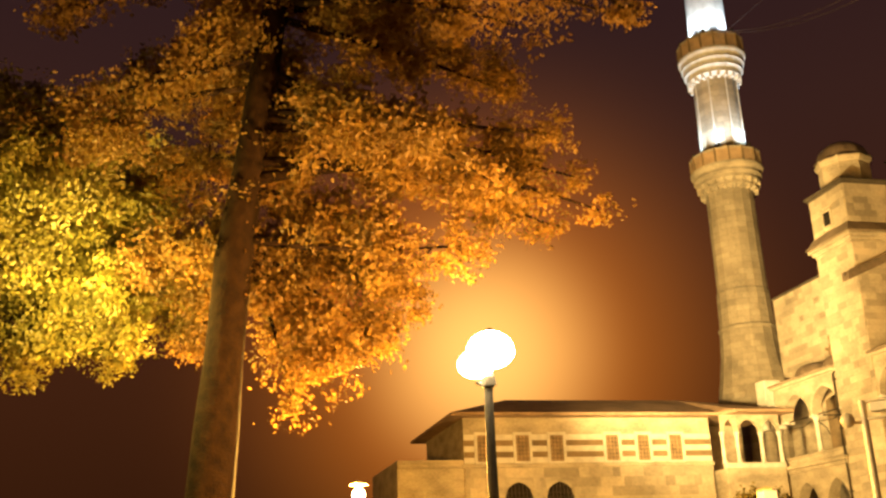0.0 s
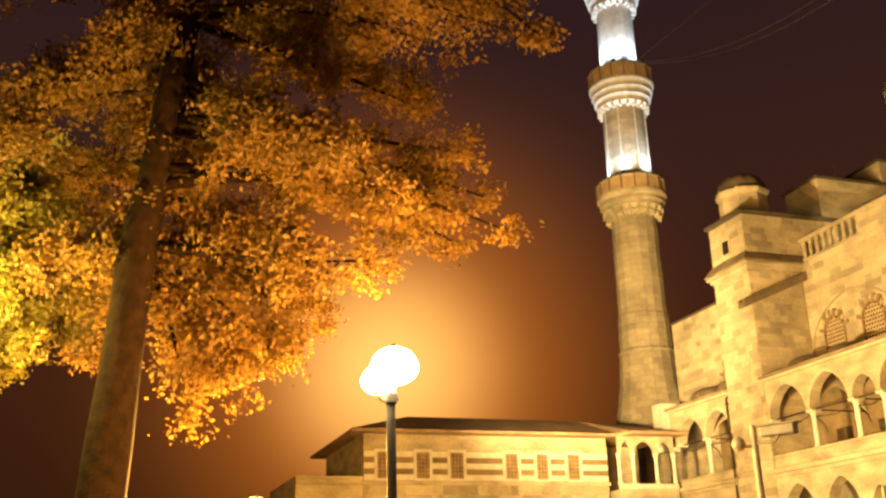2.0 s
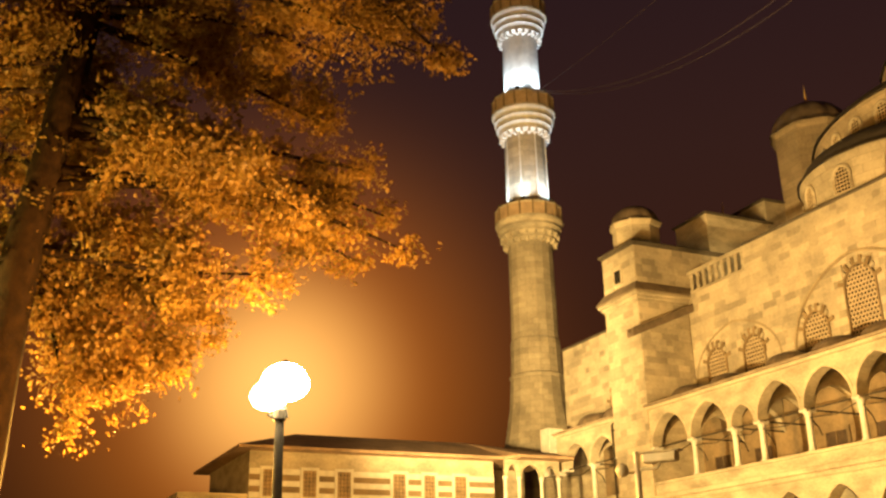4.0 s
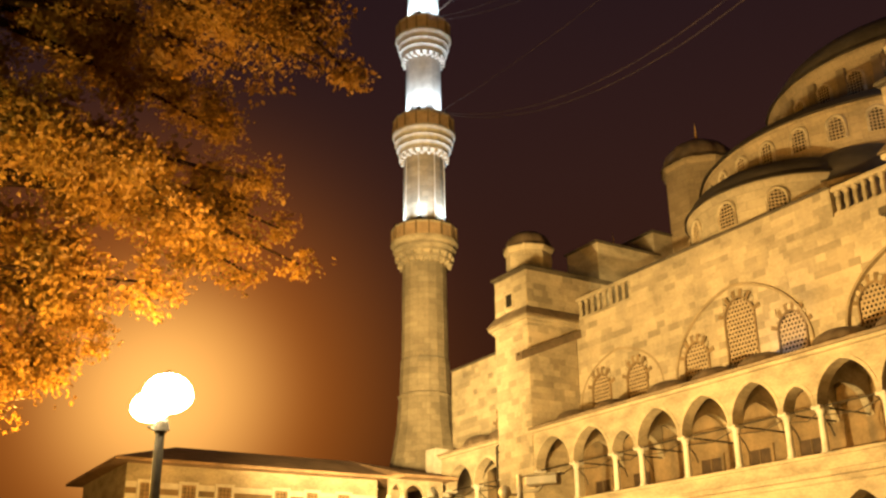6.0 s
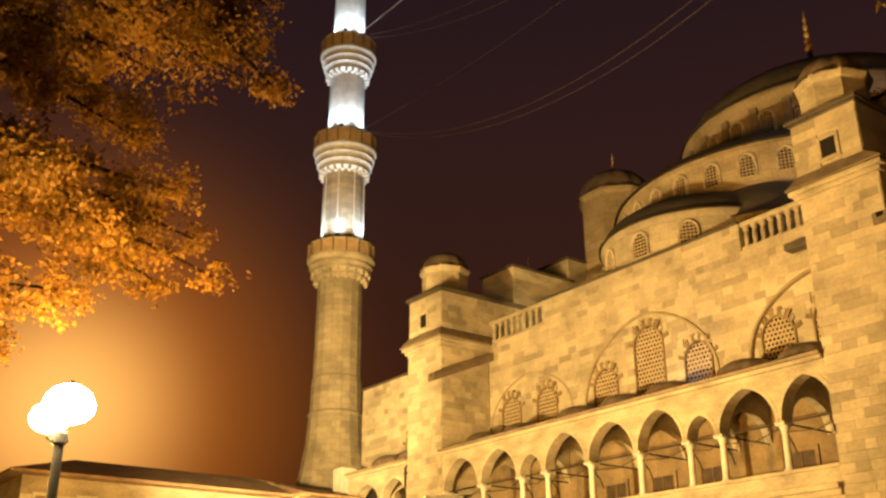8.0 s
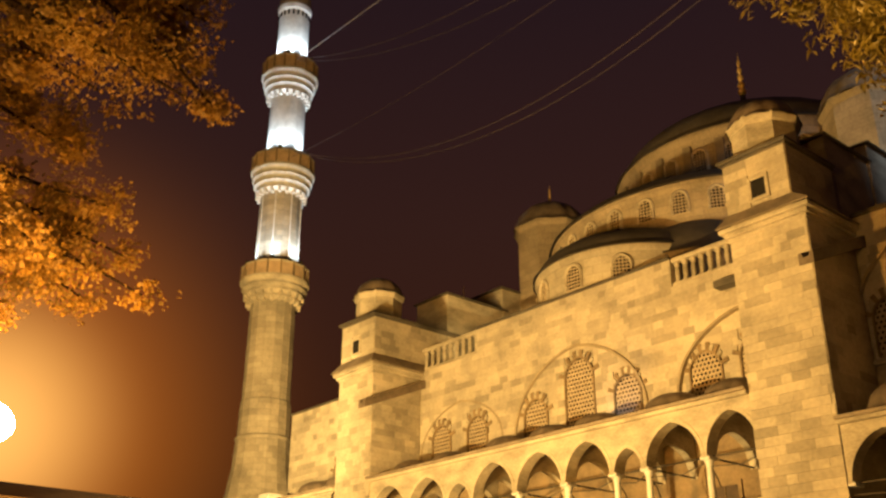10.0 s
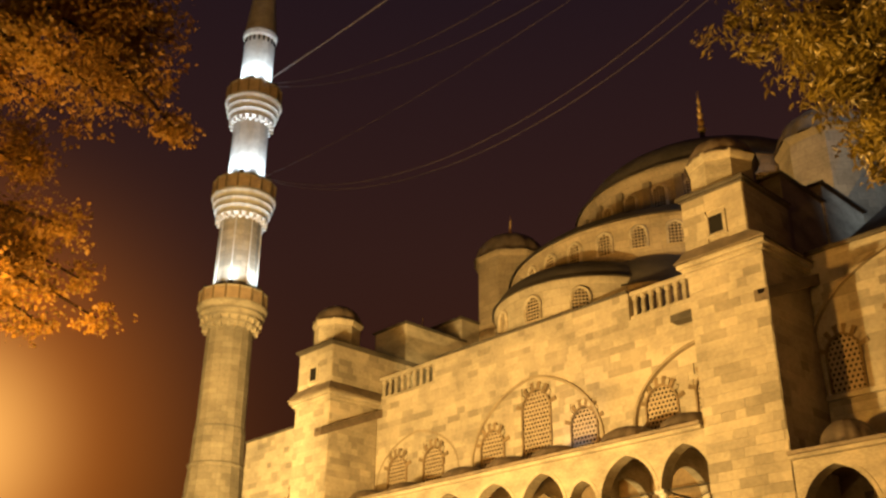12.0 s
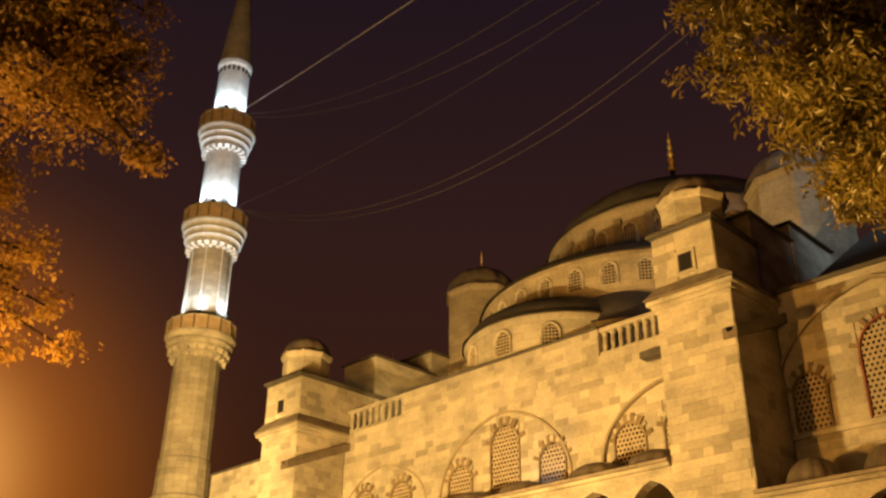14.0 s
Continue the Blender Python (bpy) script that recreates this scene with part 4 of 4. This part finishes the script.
    for q in ((mid[0], mid[1], rid[1], rid[0]), (mid[1], mid[2], rid[1]), (mid[2], mid[3], rid[1]), (mid[3], mid[4], rid[1]), (mid[4], mid[5], rid[0], rid[1]), (mid[5], mid[0], rid[0])):
        bm.faces.new(q)
    p("roof", bm, ROOF_GLARE, "low hipped lead roof with wide eaves, glare put into its colour")
    p("roof_block", boxed(-51.5, -50.5, 30.2, 31.2, 9.0, 11.75), MARBLE, "pale block at the eave")
    # loggia
    LX = X + 1.0
    lg = p("loggia", boxed(LX - 4.1, LX, 26.2, 29.7, 0, 6.7, bevel=0.02), STONE_PLAIN, "small open loggia with slim columns")
    p("loggia_parapet", boxed(LX - 0.25, LX + 0.06, 26.2, 29.7, 6.7, 6.98), MARBLE, parent=lg)
    for y in (26.25, 27.1, 28.5, 29.6):
        c = column(root, LX - 0.12, y, 6.95, 8.6, 0.1, me=LOGGIA_COL)
        c.matrix_parent_inverse = inv
    for a, b in ((26.25, 27.1), (27.1, 28.5), (28.5, 29.6)):
        bm = bmesh.new()
        arch_wall(bm, [(a + 0.08, b - 0.08, 9.25)], a, b, 8.6, 9.5, 0, 0.24)
        bmesh.ops.transform(bm, matrix=Matrix(((0, -1, 0, LX), (1, 0, 0, 0), (0, 0, 1, 0), (0, 0, 0, 1))), verts=bm.verts)
        p("loggia_arch", bm, STONE_PLAIN, parent=lg)
    return root


LOGGIA_COL = [None]
pavilion()


# ---- street furniture ----
def street_lamp():
    x, y, z = LAMP_AT
    root = holder("street_lamp", (x, y, 0), "tall street lamp with two glowing lantern heads", "street lamp")
    part("pole", lathe(bmesh.new(), [(0.16, 0), (0.16, 0.5), (0.12, 0.6), (0.085, 0.7), (0.06, z - 0.45), (0.09, z - 0.42), (0.09, z - 0.3), (0.05, z - 0.26), (0.05, z)], 16), IRON, root, "slim dark iron pole")
    side = Vector((-y, x, 0)).normalized() * -1.0
    # heads enlarged and overlapped to fill the bloom's outline from the camera
    for s, off, dz, r in ((-1, 0.15, -0.13, 0.22), (1, 0.055, 0.05, 0.29)):
        c = Vector((0, 0, z)) - Vector((0, 0, 0)) + side * (off * s)
        c.z += dz
        arm = part("arm", tube(bmesh.new(), [(0, 0, z - 0.3), tuple(side * 0.1 * s + Vector((0, 0, z - 0.4))), (c.x, c.y, c.z - r)], 0.03, 8), IRON, root)
        head = part("lantern", lathe(bmesh.new(), [(max(0.03, r * 1.12 * math.sin(a)), -r * (0.78 if math.cos(a) > 0 else 1.0) * math.cos(a)) for a in [math.pi * q / 14 for q in range(15)]], 24, tuple(c)), GLOW, root, "glowing lamp glass, oversized to imitate the lamp's bloom", True)
        part("cap", lathe(bmesh.new(), [(r * 0.35, r * 0.93), (r * 0.2, r * 1.05), (0.02, r * 1.15)], 16, tuple(c)), IRON, head)
        head.visible_shadow = False
    return root


street_lamp()


def small_lamp():
    at = GARDEN_AT
    root = holder("garden_lamp", (at.x, at.y, 0), "small far garden lamp with a lit globe", "street lamp")
    part("pole", lathe(bmesh.new(), [(0.1, 0), (0.05, 0.4), (0.045, at.z - 0.2)], 10), IRON, root)
    part("globe", lathe(bmesh.new(), [(0.05, -0.16), (0.12, -0.1), (0.15, 0.0), (0.12, 0.1), (0.03, 0.15)], 16, (0, 0, at.z)), GLOW_SMALL, root, "lit globe", True).visible_shadow = False
    part("hood", lathe(bmesh.new(), [(0.03, 0.24), (0.2, 0.22), (0.17, 0.26), (0.04, 0.3)], 16, (0, 0, at.z)), PAINT, root)


small_lamp()


def camera_pole():
    top = polar(-54.35, 8.05, 15.0)
    root = holder("camera_pole", (top.x, top.y, 0), "pale steel pole with a security camera housing and lamp ball", "pole")
    part("pole", lathe(bmesh.new(), [(0.14, 0), (0.14, 0.02), (0.052, 0.04), (0.046, top.z), (0.052, top.z), (0.052, top.z + 0.05), (0.01, top.z + 0.06)], 14), PAINT, root, "pale painted pole")
    side = Vector((top.y, -top.x, 0)).normalized()
    out = side * 0.55 - Vector((top.x, top.y, 0)).normalized() * 0.25
    hs = boxed(-0.26, 0.26, -0.085, 0.085, -0.07, 0.07, bevel=0.02)
    box(hs, -0.3, 0.32, -0.1, 0.1, 0.072, 0.09, 0.005)
    h = part("camera_housing", hs, PAINT, root, "white camera housing with a sun hood")
    h.matrix_local = Matrix.Translation((out.x * 0.62, out.y * 0.62, top.z - 0.06)) @ Matrix.Rotation(math.atan2(out.y, out.x), 4, "Z")
    part("bracket", tube(bmesh.new(), [(0, 0, top.z - 0.2), (out.x * 0.5, out.y * 0.5, top.z - 0.2), (out.x * 0.6, out.y * 0.6, top.z - 0.13)], 0.025, 8), PAINT, root)
    part("lamp_ball", lathe(bmesh.new(), [(0.02, -0.1), (0.075, -0.07), (0.1, 0), (0.075, 0.07), (0.02, 0.1)], 16, (-side.x * 0.22, -side.y * 0.22, top.z - 0.2)), PAINT, root, smooth=True)
    part("ball_bracket", tube(bmesh.new(), [(0, 0, top.z - 0.24), (-side.x * 0.2, -side.y * 0.2, top.z - 0.24)], 0.02, 8), PAINT, root)


camera_pole()


def sign_box():
    a = polar(-46.7, 4.7, 14.0)
    root = holder("sign_box", (a.x, a.y, 0), "pale board on two posts, its top edge lit", "sign")
    u = Vector((a.y, -a.x, 0)).normalized()
    for s in (-1, 1):
        part("post", lathe(bmesh.new(), [(0.04, 0), (0.035, a.z - 0.3)], 10, (u.x * 0.3 * s, u.y * 0.3 * s, 0)), PAINT, root)
    b = part("board", boxed(-0.42, 0.42, -0.05, 0.05, -0.6, 0.0), PAINT, root)
    b.matrix_local = Matrix.Translation((0, 0, a.z)) @ Matrix.Rotation(math.atan2(u.y, u.x), 4, "Z")


sign_box()


def roof_floodlight():
    root = holder("roof_floodlight", (-25.9, YF + 2.0, GAL_EAVE + 0.4), "small blue-lensed floodlight on the gallery roof", "floodlight")
    part("housing", boxed(-0.34, 0.34, -0.14, 0.14, 0.06, 0.3), IRON, root)
    part("lens", boxed(-0.3, 0.3, -0.1, 0.1, 0.302, 0.325), BLUE, root, "glowing blue lens")
    part("foot", boxed(-0.1, 0.1, -0.1, 0.1, -0.3, 0.06), IRON, root)
    lamp("window_light", "SPOT", (-26.3, YF + 1.9, GAL_EAVE + 0.8), (-27.2, YW, 14.0), 90, (0.75, 0.85, 1.0), 0.1, 110, 0.8)


BLUE = material("blue_lamp_glass", (0.10, 0.22, 1.0), 0.3, emit=1.2)
roof_floodlight()


def lantern_post():
    at = polar(-59.75, 3.75, 25.0)
    root = holder("lantern_post", (at.x, at.y, 0), "low lantern post with a pale lit box lantern", "street lamp")
    part("pole", lathe(bmesh.new(), [(0.1, 0), (0.05, 0.3), (0.045, at.z - 0.2)], 10), IRON, root)
    part("lantern_glass", boxed(-0.17, 0.17, -0.17, 0.17, at.z - 0.2, at.z + 0.1), LANTERN, root, "pale lit lantern glass")
    part("lantern_roof", lathe(bmesh.new(), [(0.28, at.z + 0.1), (0.26, at.z + 0.14), (0.03, at.z + 0.2)], 4), PAINT, root)


LANTERN = material("pale_lantern_glass", (1.0, 0.72, 0.3), 0.4, emit=0.9)
lantern_post()


# ---- festival cables strung from the minaret ----
def cable(label, z_start, z_low, mid, y0, r=0.02, mat=None, x_end=0.5):
    pts = []
    x_start = -57.8
    for i in range(49):
        x = x_start + (x_end - x_start) * i / 48
        pts.append((x, y0, z_low + (z_start - z_low) * ((x - mid) / (mid - x_start)) ** 2))
    tagged(part("cable", tube(bmesh.new(), pts, r, 5), mat or CABLE), label, "cable", group="cables from the minaret")


CABLE = material("steel_cable", (0.085, 0.066, 0.07), 0.6, vary=0.2, scale=3)
STEEL = material("bright_steel_cable", (0.45, 0.42, 0.42), 0.5, vary=0.2, scale=3)
cable("thin slack cable hung from the second balcony", 38.75, 30.85, -32.0, 34.3)
cable("thin slack cable hung from the second balcony", 38.7, 30.5, -31.6, 34.7)
cable("thin cable drawn nearly straight from the second balcony", 38.1, 36.75, -36.0, 34.5, 0.014)
cable("thin slack cable hung from the third balcony", 46.9, 39.95, -30.0, 34.4)
cable("thin slack cable hung from the third balcony", 46.8, 38.3, -27.0, 34.6)
cable("thin taut steel cable from the third balcony", 46.9, 46.1, -28.5, 34.5, 0.025, STEEL)


# ---- trees ----
def leaves(centres, count, spread, size, slim, seed, droop=0.3, tuft=0.16, tufts=9):
    """Many small folded leaves in tufts about the clump centres, as one mesh."""
    rng = np.random.default_rng(seed)
    c = np.array([tuple(v) for v in centres])
    off = rng.normal(0, 1, (len(c), tufts, 3))
    off /= np.linalg.norm(off, axis=2)[:, :, None]
    off *= (rng.random((len(c), tufts, 1)) ** 0.45) * spread[np.arange(len(c)) % len(spread)][:, None, None]
    off[:, :, 2] *= 0.75
    c = (c[:, None, :] + off).reshape(-1, 3)
    k = rng.integers(0, len(c), count)
    off = rng.normal(0, 1, (count, 3))
    off *= (rng.random(count) ** 0.6 * tuft * 2 * (0.5 + rng.random(len(c)))[k] / np.linalg.norm(off, axis=1))[:, None]
    off[:, 2] *= 0.7
    at = c[k] + off
    lie = rng.normal(0, 1, (2, len(c), 3))
    d = lie[0][k] + rng.normal(0, 0.55, (count, 3))
    d[:, 2] -= droop * 2
    d /= np.linalg.norm(d, axis=1)[:, None]
    w = np.cross(d, lie[1][k] + rng.normal(0, 0.55, (count, 3)))
    w /= np.linalg.norm(w, axis=1)[:, None]
    n = np.cross(d, w)
    s = size * (0.6 + 0.8 * rng.random((count, 1)))
    tip, half = at + d * s, s * slim
    mid = at + d * s * 0.45
    v = np.stack([at, mid + w * half + n * s * 0.1, tip, mid - w * half + n * s * 0.1, mid - n * s * 0.03], 1).reshape(-1, 3)
    b = np.arange(count)[:, None] * 5
    f = np.concatenate([b + np.array([[0, 1, 4]]), b + np.array([[1, 2, 4]]), b + np.array([[2, 3, 4]]), b + np.array([[3, 0, 4]])])
    me = bpy.data.meshes.new("crown")
    me.from_pydata(v.tolist(), [], f.tolist())
    return me


def bent(a, b, rng, sag=0.12, n=6):
    a, b = Vector(a), Vector(b)
    L = (b - a).length
    w = Vector((rng.uniform(-1, 1), rng.uniform(-1, 1), rng.uniform(-0.4, 1))) * L * sag
    return [a.lerp(b, i / n) + w * math.sin(math.pi * i / n) for i in range(n + 1)]


def tree(label, trunk, r0, r1, limbs, leaf_mat, n_leaves, size, slim, spread, seed, twigs=5, droop=0.3, tuft=0.16, reach=1.0):
    """trunk: points from the foot up; limbs: (height share on the trunk, end point)."""
    rng = random.Random(seed)
    root = holder("tree", trunk[0], label, "tree", group="trees of the precinct")
    inv = Matrix.Translation(-Vector(trunk[0]))
    pts = [Vector(p) for p in trunk]
    fine = []
    for a, b in zip(pts, pts[1:]):
        fine += [a.lerp(b, i / 4) for i in range(4)]
    fine.append(pts[-1])
    n = len(fine)
    bm = tube(bmesh.new(), fine, [(r0 + (r1 - r0) * (i / (n - 1)) ** 0.9) * (1 + 0.05 * math.sin(i * 1.7)) * (1.35 if i == 0 else 1) for i in range(n)], 14)
    t = part("trunk", bm, BARK_SHADED, root, "furrowed trunk, silhouette shade put into its colour", True)
    t.matrix_parent_inverse = inv
    centres = []
    for share, end in limbs:
        k = share * (n - 1)
        a = fine[int(k)].lerp(fine[min(n - 1, int(k) + 1)], k - int(k))
        line = bent(a, end, rng, 0.1, 8)
        L = (Vector(end) - a).length
        base = max(0.03, min(r0 * 0.3, 0.02 * L))
        lb = tube(bmesh.new(), line, [base * (1 - 0.85 * i / 8) for i in range(9)], 8)
        for j in range(twigs):
            q = rng.uniform(0.35, 1.0)
            s0 = line[min(8, int(q * 8))]
            d = Vector((rng.gauss(0, 1), rng.gauss(0, 1), rng.gauss(0.0, 0.7))).normalized()
            e = s0 + d * rng.uniform(0.5, 1.5) * (spread * 1.3) * reach
            tube(lb, bent(s0, e, rng, 0.15, 4), [0.025, 0.02, 0.016, 0.012, 0.006], 5)
            centres += [e, s0.lerp(e, 0.6)]
        centres += [line[8], line[7], line[6], line[5]]
        o = part("limb", lb, BARK_SHADED, root, "", True)
        o.matrix_parent_inverse = inv
    sp = np.array([spread * rng.uniform(0.5, 1.25) for _ in range(97)])
    me = leaves(centres, n_leaves, sp, size, slim, seed, droop, tuft)
    me.materials.append(leaf_mat)
    crown = new("crown", me)
    crown.parent = root
    crown.matrix_parent_inverse = inv
    return tagged(root)


def left_trees():
    # broad-leaved tree beside the lamp
    foot = polar(-90.6, 0, 17.5)
    foot.z = 0
    trunk = [foot, polar(-90.0, 5, 17.5), polar(-89.1, 18, 17.5), polar(-87.6, 28, 17.5), polar(-86.0, 38, 17.6), polar(-85.5, 46, 17.7)]
    ends = [(-67.2, 20.0, 13.6), (-68.5, 22.0, 14.5), (-69.5, 24.5, 13.0), (-70.5, 19.5, 14.5), (-72, 27, 15), (-73.5, 22, 12.5), (-71, 30.5, 13.5), (-65.4, 30.8, 12.3), (-64.5, 30.9, 12.2), (-65.4, 35.3, 12.4), (-66.6, 33.0, 12.5), (-66.0, 38.5, 12.8), (-67.5, 33.0, 13), (-69.5, 35.5, 13.5), (-66.5, 36.5, 12.4), (-74, 34, 15),
            (-75.5, 18.5, 13.0), (-78, 15.5, 14.5), (-80.5, 12.8, 13.5), (-83, 11.5, 14.5), (-85.5, 9.5, 15.2), (-84.5, 13.5, 15.8), (-80, 19, 12), (-77, 25, 12), (-81, 24, 12.2), (-78.5, 31, 13), (-81, 37, 12.6), (-75.5, 39.5, 14), (-81, 33.5, 13),
            (-91.5, 12.5, 16.2), (-98.5, 23, 13), (-101, 25, 13), (-96, 27, 15), (-100, 30, 13), (-93, 34, 15), (-97.5, 37, 13), (-88.5, 40, 15.3), (-90, 25, 17), (-83, 17.5, 16.5), (-86, 22, 16.8), (-79, 22, 16.5), (-94, 22, 16.5), (-75, 29, 16.5), (-87, 36, 16.5), (-82, 30, 16.5),
            (-93, 29, 16), (-90, 31, 17), (-86, 28, 15.5), (-91, 18, 16), (-88, 16, 16), (-95, 17, 15.5), (-84, 26, 16), (-97, 33, 15)]
    rng = random.Random(5)
    limbs = []
    for az, el, r in ends:
        limbs.append((min(0.97, max(0.42, (el + 1) / 42 + rng.uniform(-0.08, 0.02))), polar(az, el, max(r * 1.25, 18.4) if az < -77 else r * 1.25)))
    tree("large broad-leaved tree with dark leaning trunk, lit orange by street lamp", trunk, 0.46, 0.16, limbs, LEAF, 215000, 0.09, 0.36, 0.55, 11, twigs=7, tuft=0.17, reach=0.9)
    # greener tree behind, lit by an unseen point light hung before its crown
    foot = polar(-103.5, 0, 21)
    foot.z = 0
    trunk = [foot, polar(-103, 6, 21), polar(-101.5, 14, 20.8), polar(-99, 20, 20.5)]
    ends = [(-101.5, 18.5, 19), (-98, 16.5, 20.5), (-96, 16.5, 19.5), (-94, 15.5, 21), (-97.5, 20.5, 19), (-95, 20.5, 20), (-101.5, 22, 19), (-99, 24.5, 19.5), (-96, 25, 20), (-92.5, 18, 21), (-103, 26, 20), (-93, 22.5, 21.5), (-90.5, 15.5, 22)]
    limbs = [(min(0.97, 0.45 + 0.03 * (el - 10)), polar(az, el, r)) for az, el, r in ends]
    tree("yellow-green tree lit by an unseen point light before its crown", trunk, 0.26, 0.08, limbs, LEAF_GREEN, 110000, 0.1, 0.32, 0.75, 12, twigs=6, tuft=0.19)


def right_tree():
    # slim-leaved tree that overhangs the view
    foot = Vector((-1.2, 13.5, 0))
    trunk = [foot, (-1.3, 13.4, 3.0), (-1.6, 13.0, 6.5), (-2.0, 12.6, 9.5), (-2.4, 12.2, 12.5)]
    ends = [(-28.4, 36.1, 12.2), (-26.5, 34.6, 12.0), (-24.5, 32.5, 11.6), (-27.0, 38.5, 12.5), (-29.0, 41.0, 12.4), (-25.0, 36.5, 11.2), (-23.0, 31.5, 12.0), (-21.5, 29.6, 12.3), (-19.5, 29.4, 11.8), (-22.5, 34.5, 11.0), (-20.0, 33.0, 11.5), (-25.5, 40.5, 11.5), (-22, 38.5, 12.0), (-18, 31.5, 12.5), (-17, 34.5, 11.8), (-19, 37.5, 12.2), (-27.5, 43.5, 12.5), (-22.5, 43.0, 12.0), (-15.5, 30.0, 12.5), (-14, 35, 12), (-16, 40, 12.2), (-20, 46, 12.5)]
    limbs = [(min(0.95, max(0.55, 0.5 + (el - 28) * 0.022)), polar(az + 0.6, el + 0.3, r)) for az, el, r in ends]
    tree("overhanging tree with slim yellow-green leaves", trunk, 0.24, 0.07, limbs, LEAF_SLIM, 62000, 0.12, 0.17, 0.42, 13, twigs=7, droop=0.45, tuft=0.12, reach=0.8)


def shrub():
    at = polar(-60.0, 0, 26.5)
    at.z = 0
    ends = [(-60.9, 3.6, 26.5), (-60.2, 3.9, 26.3), (-59.4, 3.8, 26.6), (-58.8, 3.5, 26.4), (-60.0, 3.0, 26.0)]
    tree("dark clipped shrub behind the lantern post", [at, polar(-60.0, 1.0, 26.5), polar(-59.9, 2.6, 26.5)], 0.07, 0.03, [(0.8, polar(*e)) for e in ends], LEAF_GREEN, 2600, 0.08, 0.4, 0.2, 17, twigs=3, tuft=0.08)


left_trees()
right_tree()
shrub()

# ---- the ashlar, stone by stone ----
holes = [(cx - w / 2 - 0.08 + 40.5, cx + w / 2 + 0.08 + 40.5, z0 - 0.1, z1 + 0.06) for cx, w, z0, z1 in HALL_WINDOWS if -40.5 < cx < -18.9]
ashlar(HALL_WALL, (-40.5, YW), 0, 40.5 - 18.75, 11.3, 17.2, holes, 21)
ashlar(HALL_WALL, (-36.0, YW), 0, 12.25, 17.2, WALL_TOP, (), 22)
holes = [(cx - w / 2 - 0.08 + 15.55, cx + w / 2 + 0.08 + 15.55, z0 - 0.1, z1 + 0.06) for cx, w, z0, z1 in HALL_WINDOWS if cx > -15]
ashlar(HALL_WALL, (-15.55, YW), 0, 8.0, 11.3, 17.2, holes, 23)
ashlar(HALL_WALL, (-53.2, YW), 0, 9.6, 11.3, 17.2, [(4.9, 6.3, 11.3, 13.7)], 24)
for (root, shaft, up), x0, x1, low, seed in ((TOWER_FAR, AX0, AX1, 3.0, 31), (TOWER_NEAR, BX0, BX1, 3.0, 41)):
    ashlar(shaft, (x0, YF), 0, x1 - x0, low, 16.6, (), seed)
    ashlar(shaft, (x1, YF + 0.0), 90, 3.15, 9.5, 16.6, (), seed + 1)
    c = (x1 - x0) / 2 - 0.1
    ins, run = (0.0, 5.7) if seed == 31 else (0.4, 3.2)
    ashlar(up, (x0 + 0.02, YF + 0.03), 0, x1 - ins - x0 - 0.04, 17.6, 19.7, [(c - 0.43, c + 0.43, 17.88, 18.84)], seed + 2)
    ashlar(up, (x1 - ins - 0.02, YF + 0.05), 90, run, 17.6, 19.7, (), seed + 3)
PAV = next(o for o in scene.objects if o.name == "pavilion")
PAV_WALL = next(o for o in PAV.children if o.name.startswith("wall"))
bpy.context.view_layer.update()
ashlar(PAV_WALL, (-49.6, 12.45), 90, 13.5, 2.6, 6.95, [(2.0, 3.5, 3.5, 6.35), (4.2, 5.7, 3.5, 6.35)], 51, course=0.48)
